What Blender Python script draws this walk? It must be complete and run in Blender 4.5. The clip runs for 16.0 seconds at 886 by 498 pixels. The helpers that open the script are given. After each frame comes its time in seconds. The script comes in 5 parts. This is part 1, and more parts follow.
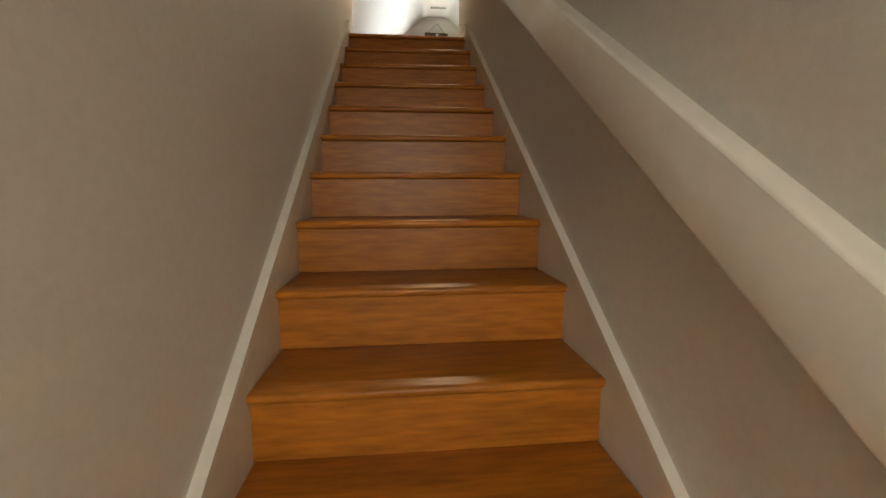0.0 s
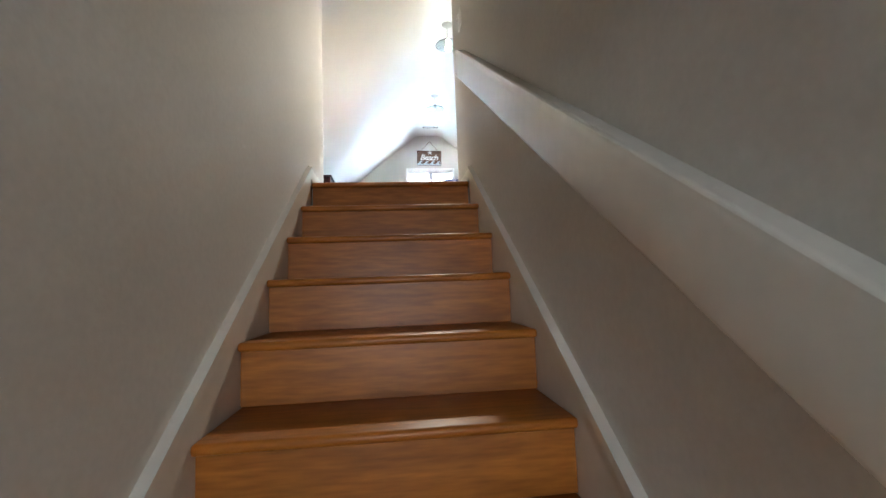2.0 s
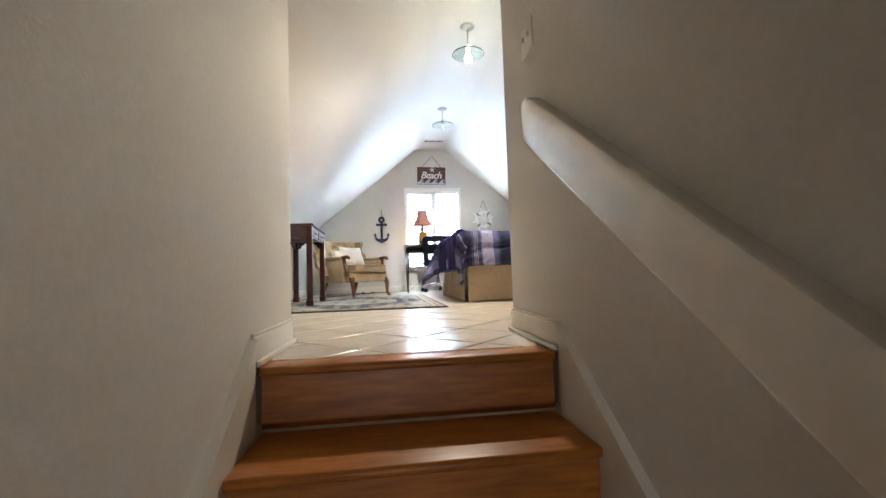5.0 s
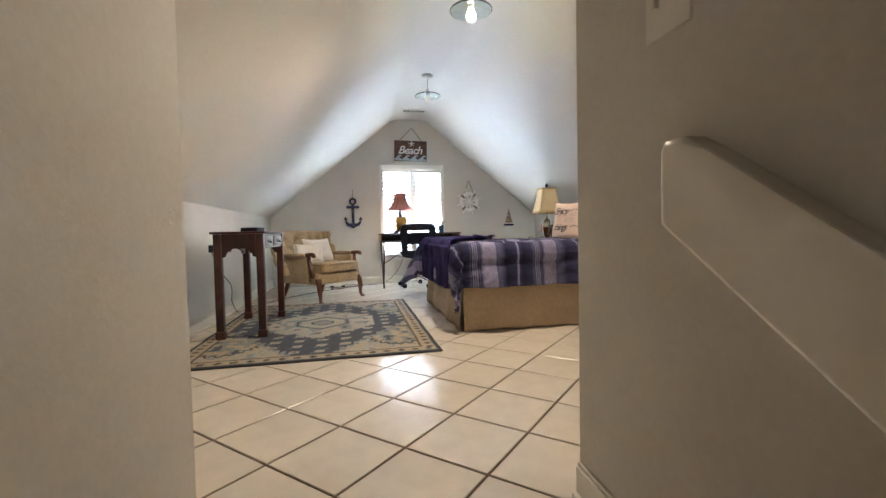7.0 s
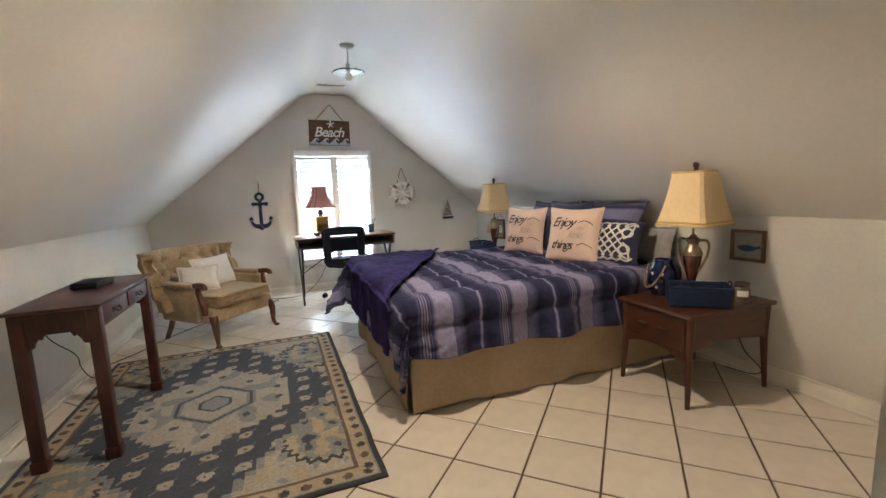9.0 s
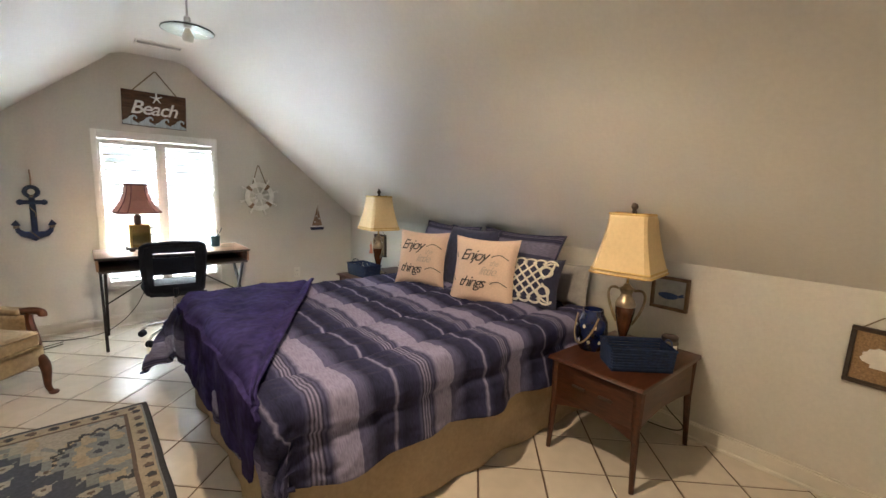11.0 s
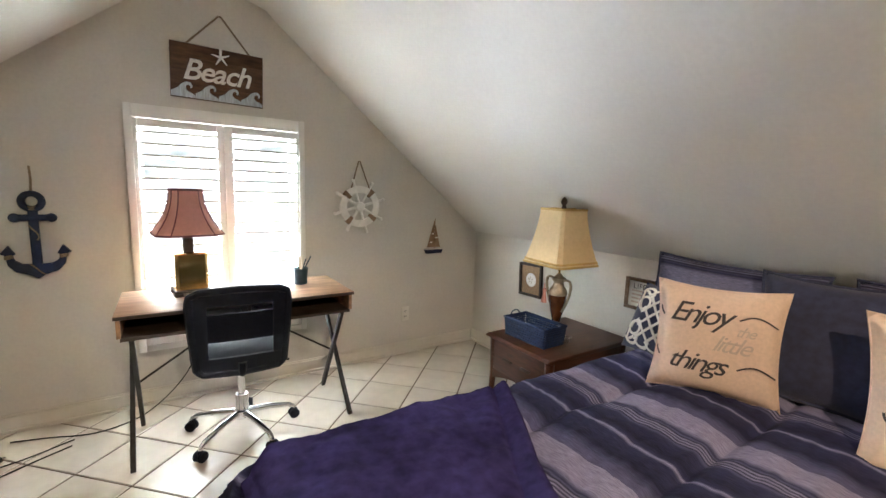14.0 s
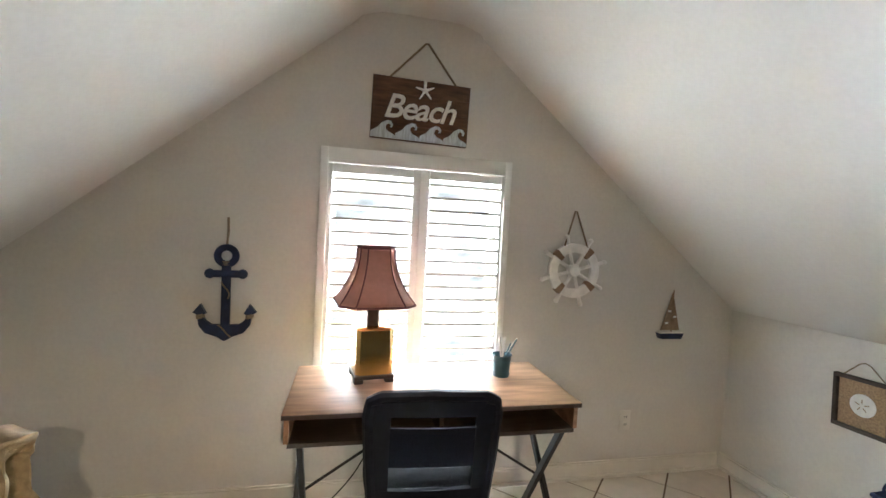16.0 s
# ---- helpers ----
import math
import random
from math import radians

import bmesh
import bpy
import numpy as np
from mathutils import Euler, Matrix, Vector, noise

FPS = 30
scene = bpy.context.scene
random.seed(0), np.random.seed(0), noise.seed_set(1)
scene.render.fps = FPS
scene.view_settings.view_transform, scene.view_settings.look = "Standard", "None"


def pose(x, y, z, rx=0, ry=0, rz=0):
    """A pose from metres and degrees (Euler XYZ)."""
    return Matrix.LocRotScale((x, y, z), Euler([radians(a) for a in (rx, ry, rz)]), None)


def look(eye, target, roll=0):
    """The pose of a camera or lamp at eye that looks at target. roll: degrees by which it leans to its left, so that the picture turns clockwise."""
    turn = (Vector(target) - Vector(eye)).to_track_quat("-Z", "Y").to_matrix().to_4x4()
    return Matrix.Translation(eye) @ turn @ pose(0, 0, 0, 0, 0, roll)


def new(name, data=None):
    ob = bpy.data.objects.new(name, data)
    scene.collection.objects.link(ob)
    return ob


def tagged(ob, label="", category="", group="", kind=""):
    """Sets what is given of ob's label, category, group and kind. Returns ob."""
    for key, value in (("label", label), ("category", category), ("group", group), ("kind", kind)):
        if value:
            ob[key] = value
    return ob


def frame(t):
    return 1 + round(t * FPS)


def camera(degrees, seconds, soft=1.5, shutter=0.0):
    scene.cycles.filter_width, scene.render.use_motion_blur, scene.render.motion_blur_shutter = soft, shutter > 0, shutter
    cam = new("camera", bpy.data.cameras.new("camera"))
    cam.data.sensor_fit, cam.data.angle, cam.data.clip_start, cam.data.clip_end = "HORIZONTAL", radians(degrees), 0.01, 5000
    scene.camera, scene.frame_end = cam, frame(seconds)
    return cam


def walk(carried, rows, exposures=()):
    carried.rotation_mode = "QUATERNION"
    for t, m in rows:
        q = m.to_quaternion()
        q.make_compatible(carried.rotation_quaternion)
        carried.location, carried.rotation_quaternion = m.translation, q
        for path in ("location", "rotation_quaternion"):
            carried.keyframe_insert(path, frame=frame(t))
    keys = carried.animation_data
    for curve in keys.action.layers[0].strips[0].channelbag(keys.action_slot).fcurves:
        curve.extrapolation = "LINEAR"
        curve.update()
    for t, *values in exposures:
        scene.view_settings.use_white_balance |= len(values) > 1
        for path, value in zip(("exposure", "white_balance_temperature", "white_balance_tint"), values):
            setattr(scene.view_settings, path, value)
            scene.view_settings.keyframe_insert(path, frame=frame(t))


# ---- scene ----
cam = camera(92.5, 16.0)
PATH = [
    (0, (-0.194, -0.123, -1.214), (-0.001, 1.85, -1.472), -0.2),
    (0.5, (-0.163, 0.238, -1.111), (0.027, 2.227, -1.19), -0.9),
    (1, (-0.169, 0.518, -0.952), (-0.001, 2.511, -0.99), -0.9),
    (1.5, (-0.163, 0.73, -0.756), (0.04, 2.719, -0.691), -1.7),
    (2, (-0.104, 0.94, -0.608), (0.113, 2.92, -0.431), -2.1),
    (2.5, (-0.139, 1.149, -0.47), (0.067, 3.124, -0.233), -1.2),
    (3, (-0.149, 1.322, -0.327), (0.104, 3.296, -0.136), -0.9),
    (3.5, (-0.142, 1.535, -0.177), (0.069, 3.513, 0.024), -1.3),
    (4, (-0.176, 1.725, -0.042), (0.073, 3.698, 0.167), -1.5),
    (6.3, (-0.202, 2.531, 0.533), (0.071, 4.512, 0.528), -2.1),
    (6.5, (-0.205, 2.626, 0.559), (0.085, 4.604, 0.568), -2.3),
    (7, (-0.219, 2.83, 0.706), (0.174, 4.789, 0.633), -1.2),
    (7.5, (-0.183, 3.092, 0.828), (0.311, 5.019, 0.624), -3.0),
    (8, (-0.191, 3.328, 0.93), (0.331, 5.248, 0.726), -1.4),
    (8.5, (-0.14, 3.482, 1.039), (0.522, 5.35, 0.768), -2.1),
    (9, (-0.075, 3.674, 1.182), (0.632, 5.525, 0.912), -2.2),
    (9.5, (-0.067, 3.901, 1.261), (0.834, 5.681, 1.12), -1.1),
    (10, (-0.071, 4.077, 1.337), (1.109, 5.678, 1.131), 1.4),
    (10.2, (-0.056, 4.126, 1.337), (1.228, 5.637, 1.075), 1.8),
    (12.3, (0.291, 5.146, 1.325), (1.541, 6.675, 1.007), 1.0),
    (12.5, (0.333, 5.264, 1.318), (1.501, 6.858, 1.008), 1.0),
    (13, (0.326, 5.573, 1.317), (1.47, 7.181, 0.988), 2.0),
    (13.5, (0.285, 5.881, 1.334), (1.467, 7.463, 1.022), 2.3),
    (14, (0.293, 6.21, 1.326), (1.376, 7.868, 1.045), 1.9),
    (14.5, (0.302, 6.509, 1.335), (1.245, 8.257, 1.1), 2.5),
    (15, (0.28, 6.746, 1.369), (1.208, 8.512, 1.227), 2.8),
    (15.5, (0.272, 6.887, 1.371), (1.063, 8.722, 1.272), 2.5),
    (16, (0.267, 7.026, 1.373), (0.699, 8.977, 1.275), 3.0),
]
walk(cam, [(t, look(eye, target, roll)) for t, eye, target, roll in PATH],
     [(0, 2.7, 6500, 7), (1, 2.98, 5700, 6), (2, 3.2, 4950, 5), (4, 3.1, 4950, 6), (6.3, 2.35, 5600, 8), (8, 1.9, 5600, 9), (10, 1.8, 6100, 10), (12.3, 1.85, 6300, 10), (14.5, 1.82, 6400, 10), (16, 1.7, 6300, 10)])

# ---- light and exposure ----
world = bpy.data.worlds.new("sky")
scene.world = world
world.use_nodes = True
wn, wl = world.node_tree.nodes, world.node_tree.links
sky = wn.new("ShaderNodeTexSky")
sky.sky_type, sky.sun_disc = "NISHITA", False
sky.sun_elevation, sky.sun_rotation = radians(48), radians(120)
wl.new(sky.outputs[0], wn["Background"].inputs[0])
wn["Background"].inputs[1].default_value = 0.12


def lamp(name, kind, place, power, colour, size=0.05, target=None):
    data = bpy.data.lights.new(name, kind)
    data.energy, data.color = power, colour
    ob = new(name, data)
    if kind == "POINT":
        data.shadow_soft_size = size
    ob.matrix_world = look(place, target) if target else Matrix.Translation(place)
    return ob


sun = lamp("sun", "SUN", (6, 4, 9), 2.0, (1.0, 0.95, 0.88), target=(0, 9, 0))
sun.data.angle = radians(3)
bulb = lamp("ceiling_bulb_light", "SPOT", (0.54, 5.53, 2.09), 26, (1.0, 0.74, 0.48), target=(0.54, 5.531, 0))
bulb.data.spot_size, bulb.data.spot_blend, bulb.data.shadow_soft_size = radians(155), 0.30, 0.03
# unseen lamp added in the lower hall, for the warm light on the lower steps
lamp("unseen_hall_light", "POINT", (-0.13, -2.6, -0.62), 15, (1.0, 0.92, 0.80), 0.08)

# area lamp added outside, standing in for daylight thrown up to the ceiling
bounce_light = lamp("bounce_standin_light", "AREA", (0.78, 10.4, -0.55), 1100, (0.84, 0.93, 1.0), target=(0.597, 7.7, 2.2))
bounce_light.data.shape, bounce_light.data.size, bounce_light.data.size_y = "RECTANGLE", 2.6, 1.5

# ---- materials ----


def material(name, colour, rough=0.6, metal=0.0, grain=0.0, scale=30.0, bump=0.0, bump_scale=200.0, stain=0.0, stain_scale=3.0,
             coat=0.0, spec=0.5, transmission=0.0, sheen=0.0, emit=None, strength=0.0, stretch=(1, 1, 1), vary=0.0, isle=False):
    """A principled material with colour variation at two scales and fine relief."""
    m = bpy.data.materials.new(name)
    m.use_nodes = True
    n, l = m.node_tree.nodes, m.node_tree.links
    p = n["Principled BSDF"]
    p.inputs["Base Color"].default_value = (*colour, 1)
    p.inputs["Roughness"].default_value, p.inputs["Metallic"].default_value = rough, metal
    p.inputs["Coat Weight"].default_value, p.inputs["Specular IOR Level"].default_value = coat, spec
    p.inputs["Transmission Weight"].default_value, p.inputs["Sheen Weight"].default_value = transmission, sheen
    if emit:
        p.inputs["Emission Color"].default_value = (*emit, 1)
        p.inputs["Emission Strength"].default_value = strength
    if grain or stain or bump or vary:
        tc, mp = n.new("ShaderNodeTexCoord"), n.new("ShaderNodeMapping")
        mp.inputs["Scale"].default_value = stretch
        l.new(tc.outputs["Object"], mp.inputs["Vector"])
        value = None
        for amount, size in ((grain, scale), (stain, stain_scale)):
            if not amount:
                continue
            t = n.new("ShaderNodeTexNoise")
            t.inputs["Scale"].default_value, t.inputs["Detail"].default_value = size, 4
            l.new(mp.outputs[0], t.inputs["Vector"])
            r = n.new("ShaderNodeMapRange")
            r.inputs[1].default_value, r.inputs[2].default_value = 0.3, 0.7
            r.inputs[3].default_value, r.inputs[4].default_value = 1 - amount, 1 + amount * 0.6
            l.new(t.outputs["Fac"], r.inputs[0])
            value = mul(n, l, value, r.outputs[0])
        if vary:
            o = n.new("ShaderNodeNewGeometry" if isle else "ShaderNodeObjectInfo")
            r = n.new("ShaderNodeMapRange")
            r.inputs[3].default_value, r.inputs[4].default_value = 1 - vary, 1 + vary
            l.new(o.outputs["Random Per Island" if isle else "Random"], r.inputs[0])
            value = mul(n, l, value, r.outputs[0])
        if value:
            x = n.new("ShaderNodeVectorMath")
            x.operation = "SCALE"
            x.inputs[0].default_value = colour
            l.new(value, x.inputs["Scale"])
            l.new(x.outputs[0], p.inputs["Base Color"])
        if bump:
            t, b = n.new("ShaderNodeTexNoise"), n.new("ShaderNodeBump")
            t.inputs["Scale"].default_value, t.inputs["Detail"].default_value = bump_scale, 3
            b.inputs["Strength"].default_value, b.inputs["Distance"].default_value = bump, 0.002
            l.new(mp.outputs[0], t.inputs["Vector"])
            l.new(t.outputs["Fac"], b.inputs["Height"])
            l.new(b.outputs[0], p.inputs["Normal"])
    return m


def mul(n, l, a, b):
    if a is None:
        return b
    x = n.new("ShaderNodeMath")
    x.operation = "MULTIPLY"
    l.new(a, x.inputs[0])
    l.new(b, x.inputs[1])
    return x.outputs[0]


WALL = material("wall_paint", (0.66, 0.635, 0.585), 0.75, grain=0.04, scale=60, bump=0.25, bump_scale=140, stain=0.06, stain_scale=1.3)
CEIL = material("ceiling_paint", (0.72, 0.70, 0.66), 0.8, grain=0.03, scale=60, bump=0.3, bump_scale=120, stain=0.04, stain_scale=1.0)
TRIM = material("trim_paint", (0.74, 0.71, 0.64), 0.35, grain=0.03, scale=25, stain=0.06, stain_scale=4, bump=0.05, bump_scale=60)
RAIL = material("rail_paint", (0.76, 0.73, 0.66), 0.2, grain=0.03, scale=20, bump=0.08, bump_scale=50)
WHITE = material("shutter_paint", (0.84, 0.83, 0.80), 0.4, grain=0.02, scale=30, bump=0.04, bump_scale=80)
OAK = material("stair_oak", (0.42, 0.150, 0.016), 0.38, spec=0.32, grain=0.26, scale=9, stain=0.22, stain_scale=2.2, coat=0.0, bump=0.08, bump_scale=60, stretch=(1, 7, 9), vary=0.07)
TILE = material("glazed_tile", (0.72, 0.66, 0.57), 0.23, grain=0.05, scale=14, stain=0.05, stain_scale=3, bump=0.03, bump_scale=30, vary=0.035)
GROUT = material("dark_grout", (0.13, 0.085, 0.055), 0.9, grain=0.3, scale=40, bump=0.3, bump_scale=300)
MAHOGANY = material("mahogany", (0.050, 0.010, 0.007), 0.32, grain=0.4, scale=10, stain=0.2, stain_scale=3, coat=0.15, stretch=(6, 6, 1))
WALNUT = material("walnut", (0.078, 0.025, 0.010), 0.4, grain=0.4, scale=9, stain=0.2, stain_scale=3, coat=0.1, stretch=(1, 7, 6))
WALNUT_DARK = material("walnut_front", (0.064, 0.021, 0.009), 0.4, grain=0.4, scale=12, stain=0.2, stain_scale=3, stretch=(6, 1, 7))
DESKTOP = material("desk_laminate", (0.40, 0.235, 0.135), 0.45, grain=0.4, scale=5, stain=0.3, stain_scale=1.7, stretch=(1, 6, 6), bump=0.05, bump_scale=40)
BLACK = material("black_metal", (0.018, 0.017, 0.016), 0.45, grain=0.3, scale=30)
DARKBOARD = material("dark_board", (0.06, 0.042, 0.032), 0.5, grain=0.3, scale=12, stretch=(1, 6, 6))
PLASTIC = material("black_plastic", (0.008, 0.011, 0.020), 0.5, spec=0.25, grain=0.2, scale=40, bump=0.1, bump_scale=400)
MESHCLOTH = material("black_mesh_fabric", (0.008, 0.011, 0.021), 0.85, spec=0.15, grain=0.3, scale=200, bump=0.6, bump_scale=600)
LEATHER = material("black_leather", (0.016, 0.018, 0.024), 0.62, spec=0.12, grain=0.2, scale=60, bump=0.3, bump_scale=180)
CHROME = material("chrome", (0.75, 0.75, 0.76), 0.12, metal=1.0, grain=0.08, scale=8)
NICKEL = material("brushed_nickel", (0.45, 0.43, 0.40), 0.28, metal=1.0, grain=0.15, scale=15)
BRASS = material("brass", (0.66, 0.46, 0.17), 0.22, metal=1.0, grain=0.15, scale=9, stain=0.25, stain_scale=5)
ANTIQUE = material("antique_silver", (0.34, 0.27, 0.18), 0.34, metal=0.9, grain=0.35, scale=25, stain=0.3, stain_scale=8)
URN = material("brown_urn_glaze", (0.10, 0.038, 0.018), 0.25, grain=0.4, scale=14, coat=0.5)
SHADE = material("cream_shade_fabric", (0.78, 0.61, 0.35), 0.85, grain=0.05, scale=60, bump=0.08, bump_scale=400, stain=0.04, stain_scale=5)
SHADETRIM = material("gold_shade_trim", (0.62, 0.42, 0.16), 0.8, grain=0.15, scale=80, bump=0.4, bump_scale=300)
PINKSHADE = material("dusty_pink_shade", (0.60, 0.27, 0.21), 0.8, grain=0.06, scale=60, bump=0.2, bump_scale=300)
MAROON = material("maroon_trim", (0.16, 0.05, 0.05), 0.8)
UPHOLSTERY = material("woven_gold_upholstery", (0.42, 0.315, 0.175), 0.85, grain=0.22, scale=55, stain=0.18, stain_scale=6, bump=0.7, bump_scale=120, sheen=0.2)
CHAIRWOOD = material("carved_walnut", (0.13, 0.048, 0.022), 0.35, grain=0.35, scale=18, coat=0.3)
IVORY = material("ivory_cushion", (0.76, 0.72, 0.66), 0.85, grain=0.06, scale=30, bump=0.3, bump_scale=250, sheen=0.2)
BURLAP = material("peach_linen", (0.78, 0.60, 0.49), 0.9, grain=0.08, scale=90, bump=0.5, bump_scale=350, stain=0.05, stain_scale=6)
INK = material("charcoal_print", (0.06, 0.05, 0.055), 0.85)
INKPALE = material("grey_print", (0.58, 0.47, 0.40), 0.85, grain=0.1, scale=60)
NAVY = material("navy_cotton", (0.030, 0.035, 0.085), 0.85, grain=0.25, scale=40, bump=0.4, bump_scale=200, sheen=0.2, stain=0.2, stain_scale=5)
GREYFAB = material("grey_cotton", (0.34, 0.33, 0.33), 0.9, grain=0.15, scale=30, bump=0.4, bump_scale=200)
LATTICE = material("white_embroidery", (0.80, 0.77, 0.70), 0.85, grain=0.06, scale=80, bump=0.5, bump_scale=300)
THROW = material("violet_plush", (0.042, 0.033, 0.130), 0.95, spec=0.10, grain=0.30, scale=30, stain=0.4, stain_scale=7, bump=0.3, bump_scale=140)
SKIRT = material("khaki_bed_skirt", (0.42, 0.325, 0.215), 0.85, grain=0.1, scale=50, bump=0.35, bump_scale=120, stain=0.1, stain_scale=3)
BASKET = material("navy_woven_basket", (0.007, 0.022, 0.075), 0.8, grain=0.4, scale=60, bump=0.9, bump_scale=130)
BLUEGLASS = material("cobalt_glaze", (0.009, 0.020, 0.095), 0.12, grain=0.5, scale=16, stain=0.4, stain_scale=8, coat=0.6)
ROPE = material("jute_rope", (0.27, 0.21, 0.145), 0.9, grain=0.3, scale=120, bump=0.8, bump_scale=260)
ANCHOR = material("distressed_navy_wood", (0.010, 0.025, 0.080), 0.5, grain=0.35, scale=20, stain=0.35, stain_scale=9, bump=0.2, bump_scale=60)
WHEELWHITE = material("distressed_white_wood", (0.86, 0.84, 0.80), 0.7, grain=0.12, scale=30, bump=0.2, bump_scale=90)
DRIFT = material("driftwood", (0.30, 0.20, 0.13), 0.8, grain=0.35, scale=20, bump=0.4, bump_scale=80)
SIGN = material("sign_brown_wood", (0.115, 0.055, 0.026), 0.7, grain=0.45, scale=10, stain=0.25, stain_scale=3, bump=0.35, bump_scale=50, stretch=(1, 5, 6))
SIGNWHITE = material("sign_white_paint", (0.78, 0.76, 0.72), 0.7, grain=0.12, scale=40)
SIGNBLUE = material("washed_blue_paint", (0.50, 0.58, 0.63), 0.75, grain=0.3, scale=22, stretch=(6, 1, 1))
FRAMEDARK = material("dark_frame_wood", (0.045, 0.028, 0.02), 0.5, grain=0.35, scale=25)
FRAMETAN = material("weathered_frame", (0.16, 0.10, 0.06), 0.7, grain=0.4, scale=22, bump=0.3, bump_scale=70)
MAT_TAN = material("burlap_mat", (0.34, 0.22, 0.12), 0.9, grain=0.3, scale=120, bump=0.5, bump_scale=300)
MAT_GREY = material("grey_mat", (0.36, 0.36, 0.35), 0.9, grain=0.15, scale=30)
SHELL = material("chalk_white_shell", (0.80, 0.78, 0.74), 0.6, grain=0.08, scale=40, bump=0.3, bump_scale=90)
WHALE = material("whale_blue", (0.03, 0.07, 0.20), 0.7, grain=0.2, scale=40)
PORCELAIN = material("teal_ceramic", (0.035, 0.10, 0.14), 0.3, grain=0.2, scale=30, coat=0.3)
PLATE = material("white_plastic", (0.74, 0.72, 0.66), 0.35)
GRILLE = material("grille_enamel", (0.70, 0.67, 0.60), 0.45, grain=0.03, scale=20)
# near-black that stands for the shade inside the register and the prong holes
SLOT = material("opening_shade", (0.035, 0.035, 0.035), 0.7, grain=0.2, scale=40)
FILTER = material("grille_filter", (0.36, 0.32, 0.26), 0.9, grain=0.2, scale=40)
CABLE = material("black_cable", (0.015, 0.014, 0.013), 0.5)
PAPER = material("label_paper", (0.75, 0.73, 0.68), 0.8)
WAX = material("smoked_glass_jar", (0.10, 0.085, 0.06), 0.2, coat=0.5)
BULB = material("lit_bulb", (1, 0.9, 0.7), 0.4, emit=(1.0, 0.80, 0.50), strength=22)
GLASSDISC = material("pendant_glass", (0.80, 0.93, 0.92), 0.04, transmission=1.0)
PANE = material("window_glass", (1, 1, 1), 0.0, transmission=1.0)
RUGCOL = [material("rug_" + nm, c, 0.95, grain=0.22, scale=70, bump=0.8, bump_scale=260, stain=0.10, stain_scale=5)
          for nm, c in (("charcoal", (0.045, 0.047, 0.055)), ("navy", (0.060, 0.070, 0.095)), ("beige", (0.36, 0.33, 0.275)),
                        ("greyblue", (0.22, 0.235, 0.23)), ("sand", (0.38, 0.315, 0.225)), ("brown", (0.13, 0.095, 0.075)))]


def plaid_material(name, dim=1.0):
    """Striped comforter cloth: bands across the bed from the map's first coordinate, and the faint seams of the quilting."""
    m = bpy.data.materials.new(name)
    m.use_nodes = True
    n, l = m.node_tree.nodes, m.node_tree.links
    p = n["Principled BSDF"]
    p.inputs["Roughness"].default_value, p.inputs["Specular IOR Level"].default_value = 0.85, 0.2
    uv, sep, fr, ramp = n.new("ShaderNodeUVMap"), n.new("ShaderNodeSeparateXYZ"), n.new("ShaderNodeMath"), n.new("ShaderNodeValToRGB")
    uv.uv_map = "cloth"
    l.new(uv.outputs[0], sep.inputs[0])
    div = n.new("ShaderNodeMath")
    div.operation, div.inputs[1].default_value, div.inputs[2].default_value = "MULTIPLY_ADD", 1 / 0.465, 0.43
    l.new(sep.outputs[0], div.inputs[0])
    fr.operation = "FRACT"
    l.new(div.outputs[0], fr.inputs[0])
    l.new(fr.outputs[0], ramp.inputs[0])
    dark, deep, mid, pale = (0.021, 0.023, 0.060), (0.036, 0.039, 0.100), (0.100, 0.102, 0.205), (0.270, 0.262, 0.420)
    stops = [(0.0, pale), (0.20, pale), (0.25, deep), (0.27, mid), (0.285, dark), (0.30, pale), (0.315, dark), (0.33, pale), (0.345, dark), (0.36, pale),
             (0.375, dark), (0.39, mid), (0.42, deep), (0.56, dark), (0.62, deep), (0.64, pale), (0.67, deep), (0.84, dark), (0.94, mid)]
    e = ramp.color_ramp.elements
    while len(e) < len(stops):
        e.new(0.5)
    for k, (at, c) in enumerate(stops):
        e[k].position, e[k].color = at, (*[v * dim for v in c], 1)
    ramp.color_ramp.interpolation = "LINEAR"
    t, mp = n.new("ShaderNodeTexNoise"), n.new("ShaderNodeMapping")
    mp.inputs["Scale"].default_value = (60, 9, 1)
    t.inputs["Scale"].default_value, t.inputs["Detail"].default_value = 4, 5
    l.new(uv.outputs[0], mp.inputs["Vector"])
    l.new(mp.outputs[0], t.inputs["Vector"])
    r, x = n.new("ShaderNodeMapRange"), n.new("ShaderNodeVectorMath")
    r.inputs[1].default_value, r.inputs[2].default_value, r.inputs[3].default_value, r.inputs[4].default_value = 0.3, 0.7, 0.7, 1.25
    l.new(t.outputs["Fac"], r.inputs[0])
    x.operation = "SCALE"
    l.new(ramp.outputs[0], x.inputs[0])
    l.new(r.outputs[0], x.inputs["Scale"])
    l.new(x.outputs[0], p.inputs["Base Color"])
    b, t2 = n.new("ShaderNodeBump"), n.new("ShaderNodeTexNoise")
    tc = n.new("ShaderNodeTexCoord")
    t2.inputs["Scale"].default_value, t2.inputs["Detail"].default_value = 28, 4
    b.inputs["Strength"].default_value, b.inputs["Distance"].default_value = 0.5, 0.006
    l.new(tc.outputs["Object"], t2.inputs["Vector"])
    l.new(t2.outputs["Fac"], b.inputs["Height"])
    l.new(b.outputs[0], p.inputs["Normal"])
    return m


PLAID = plaid_material("striped_comforter")
PLAIDBLUE = plaid_material("striped_sham", 0.58)

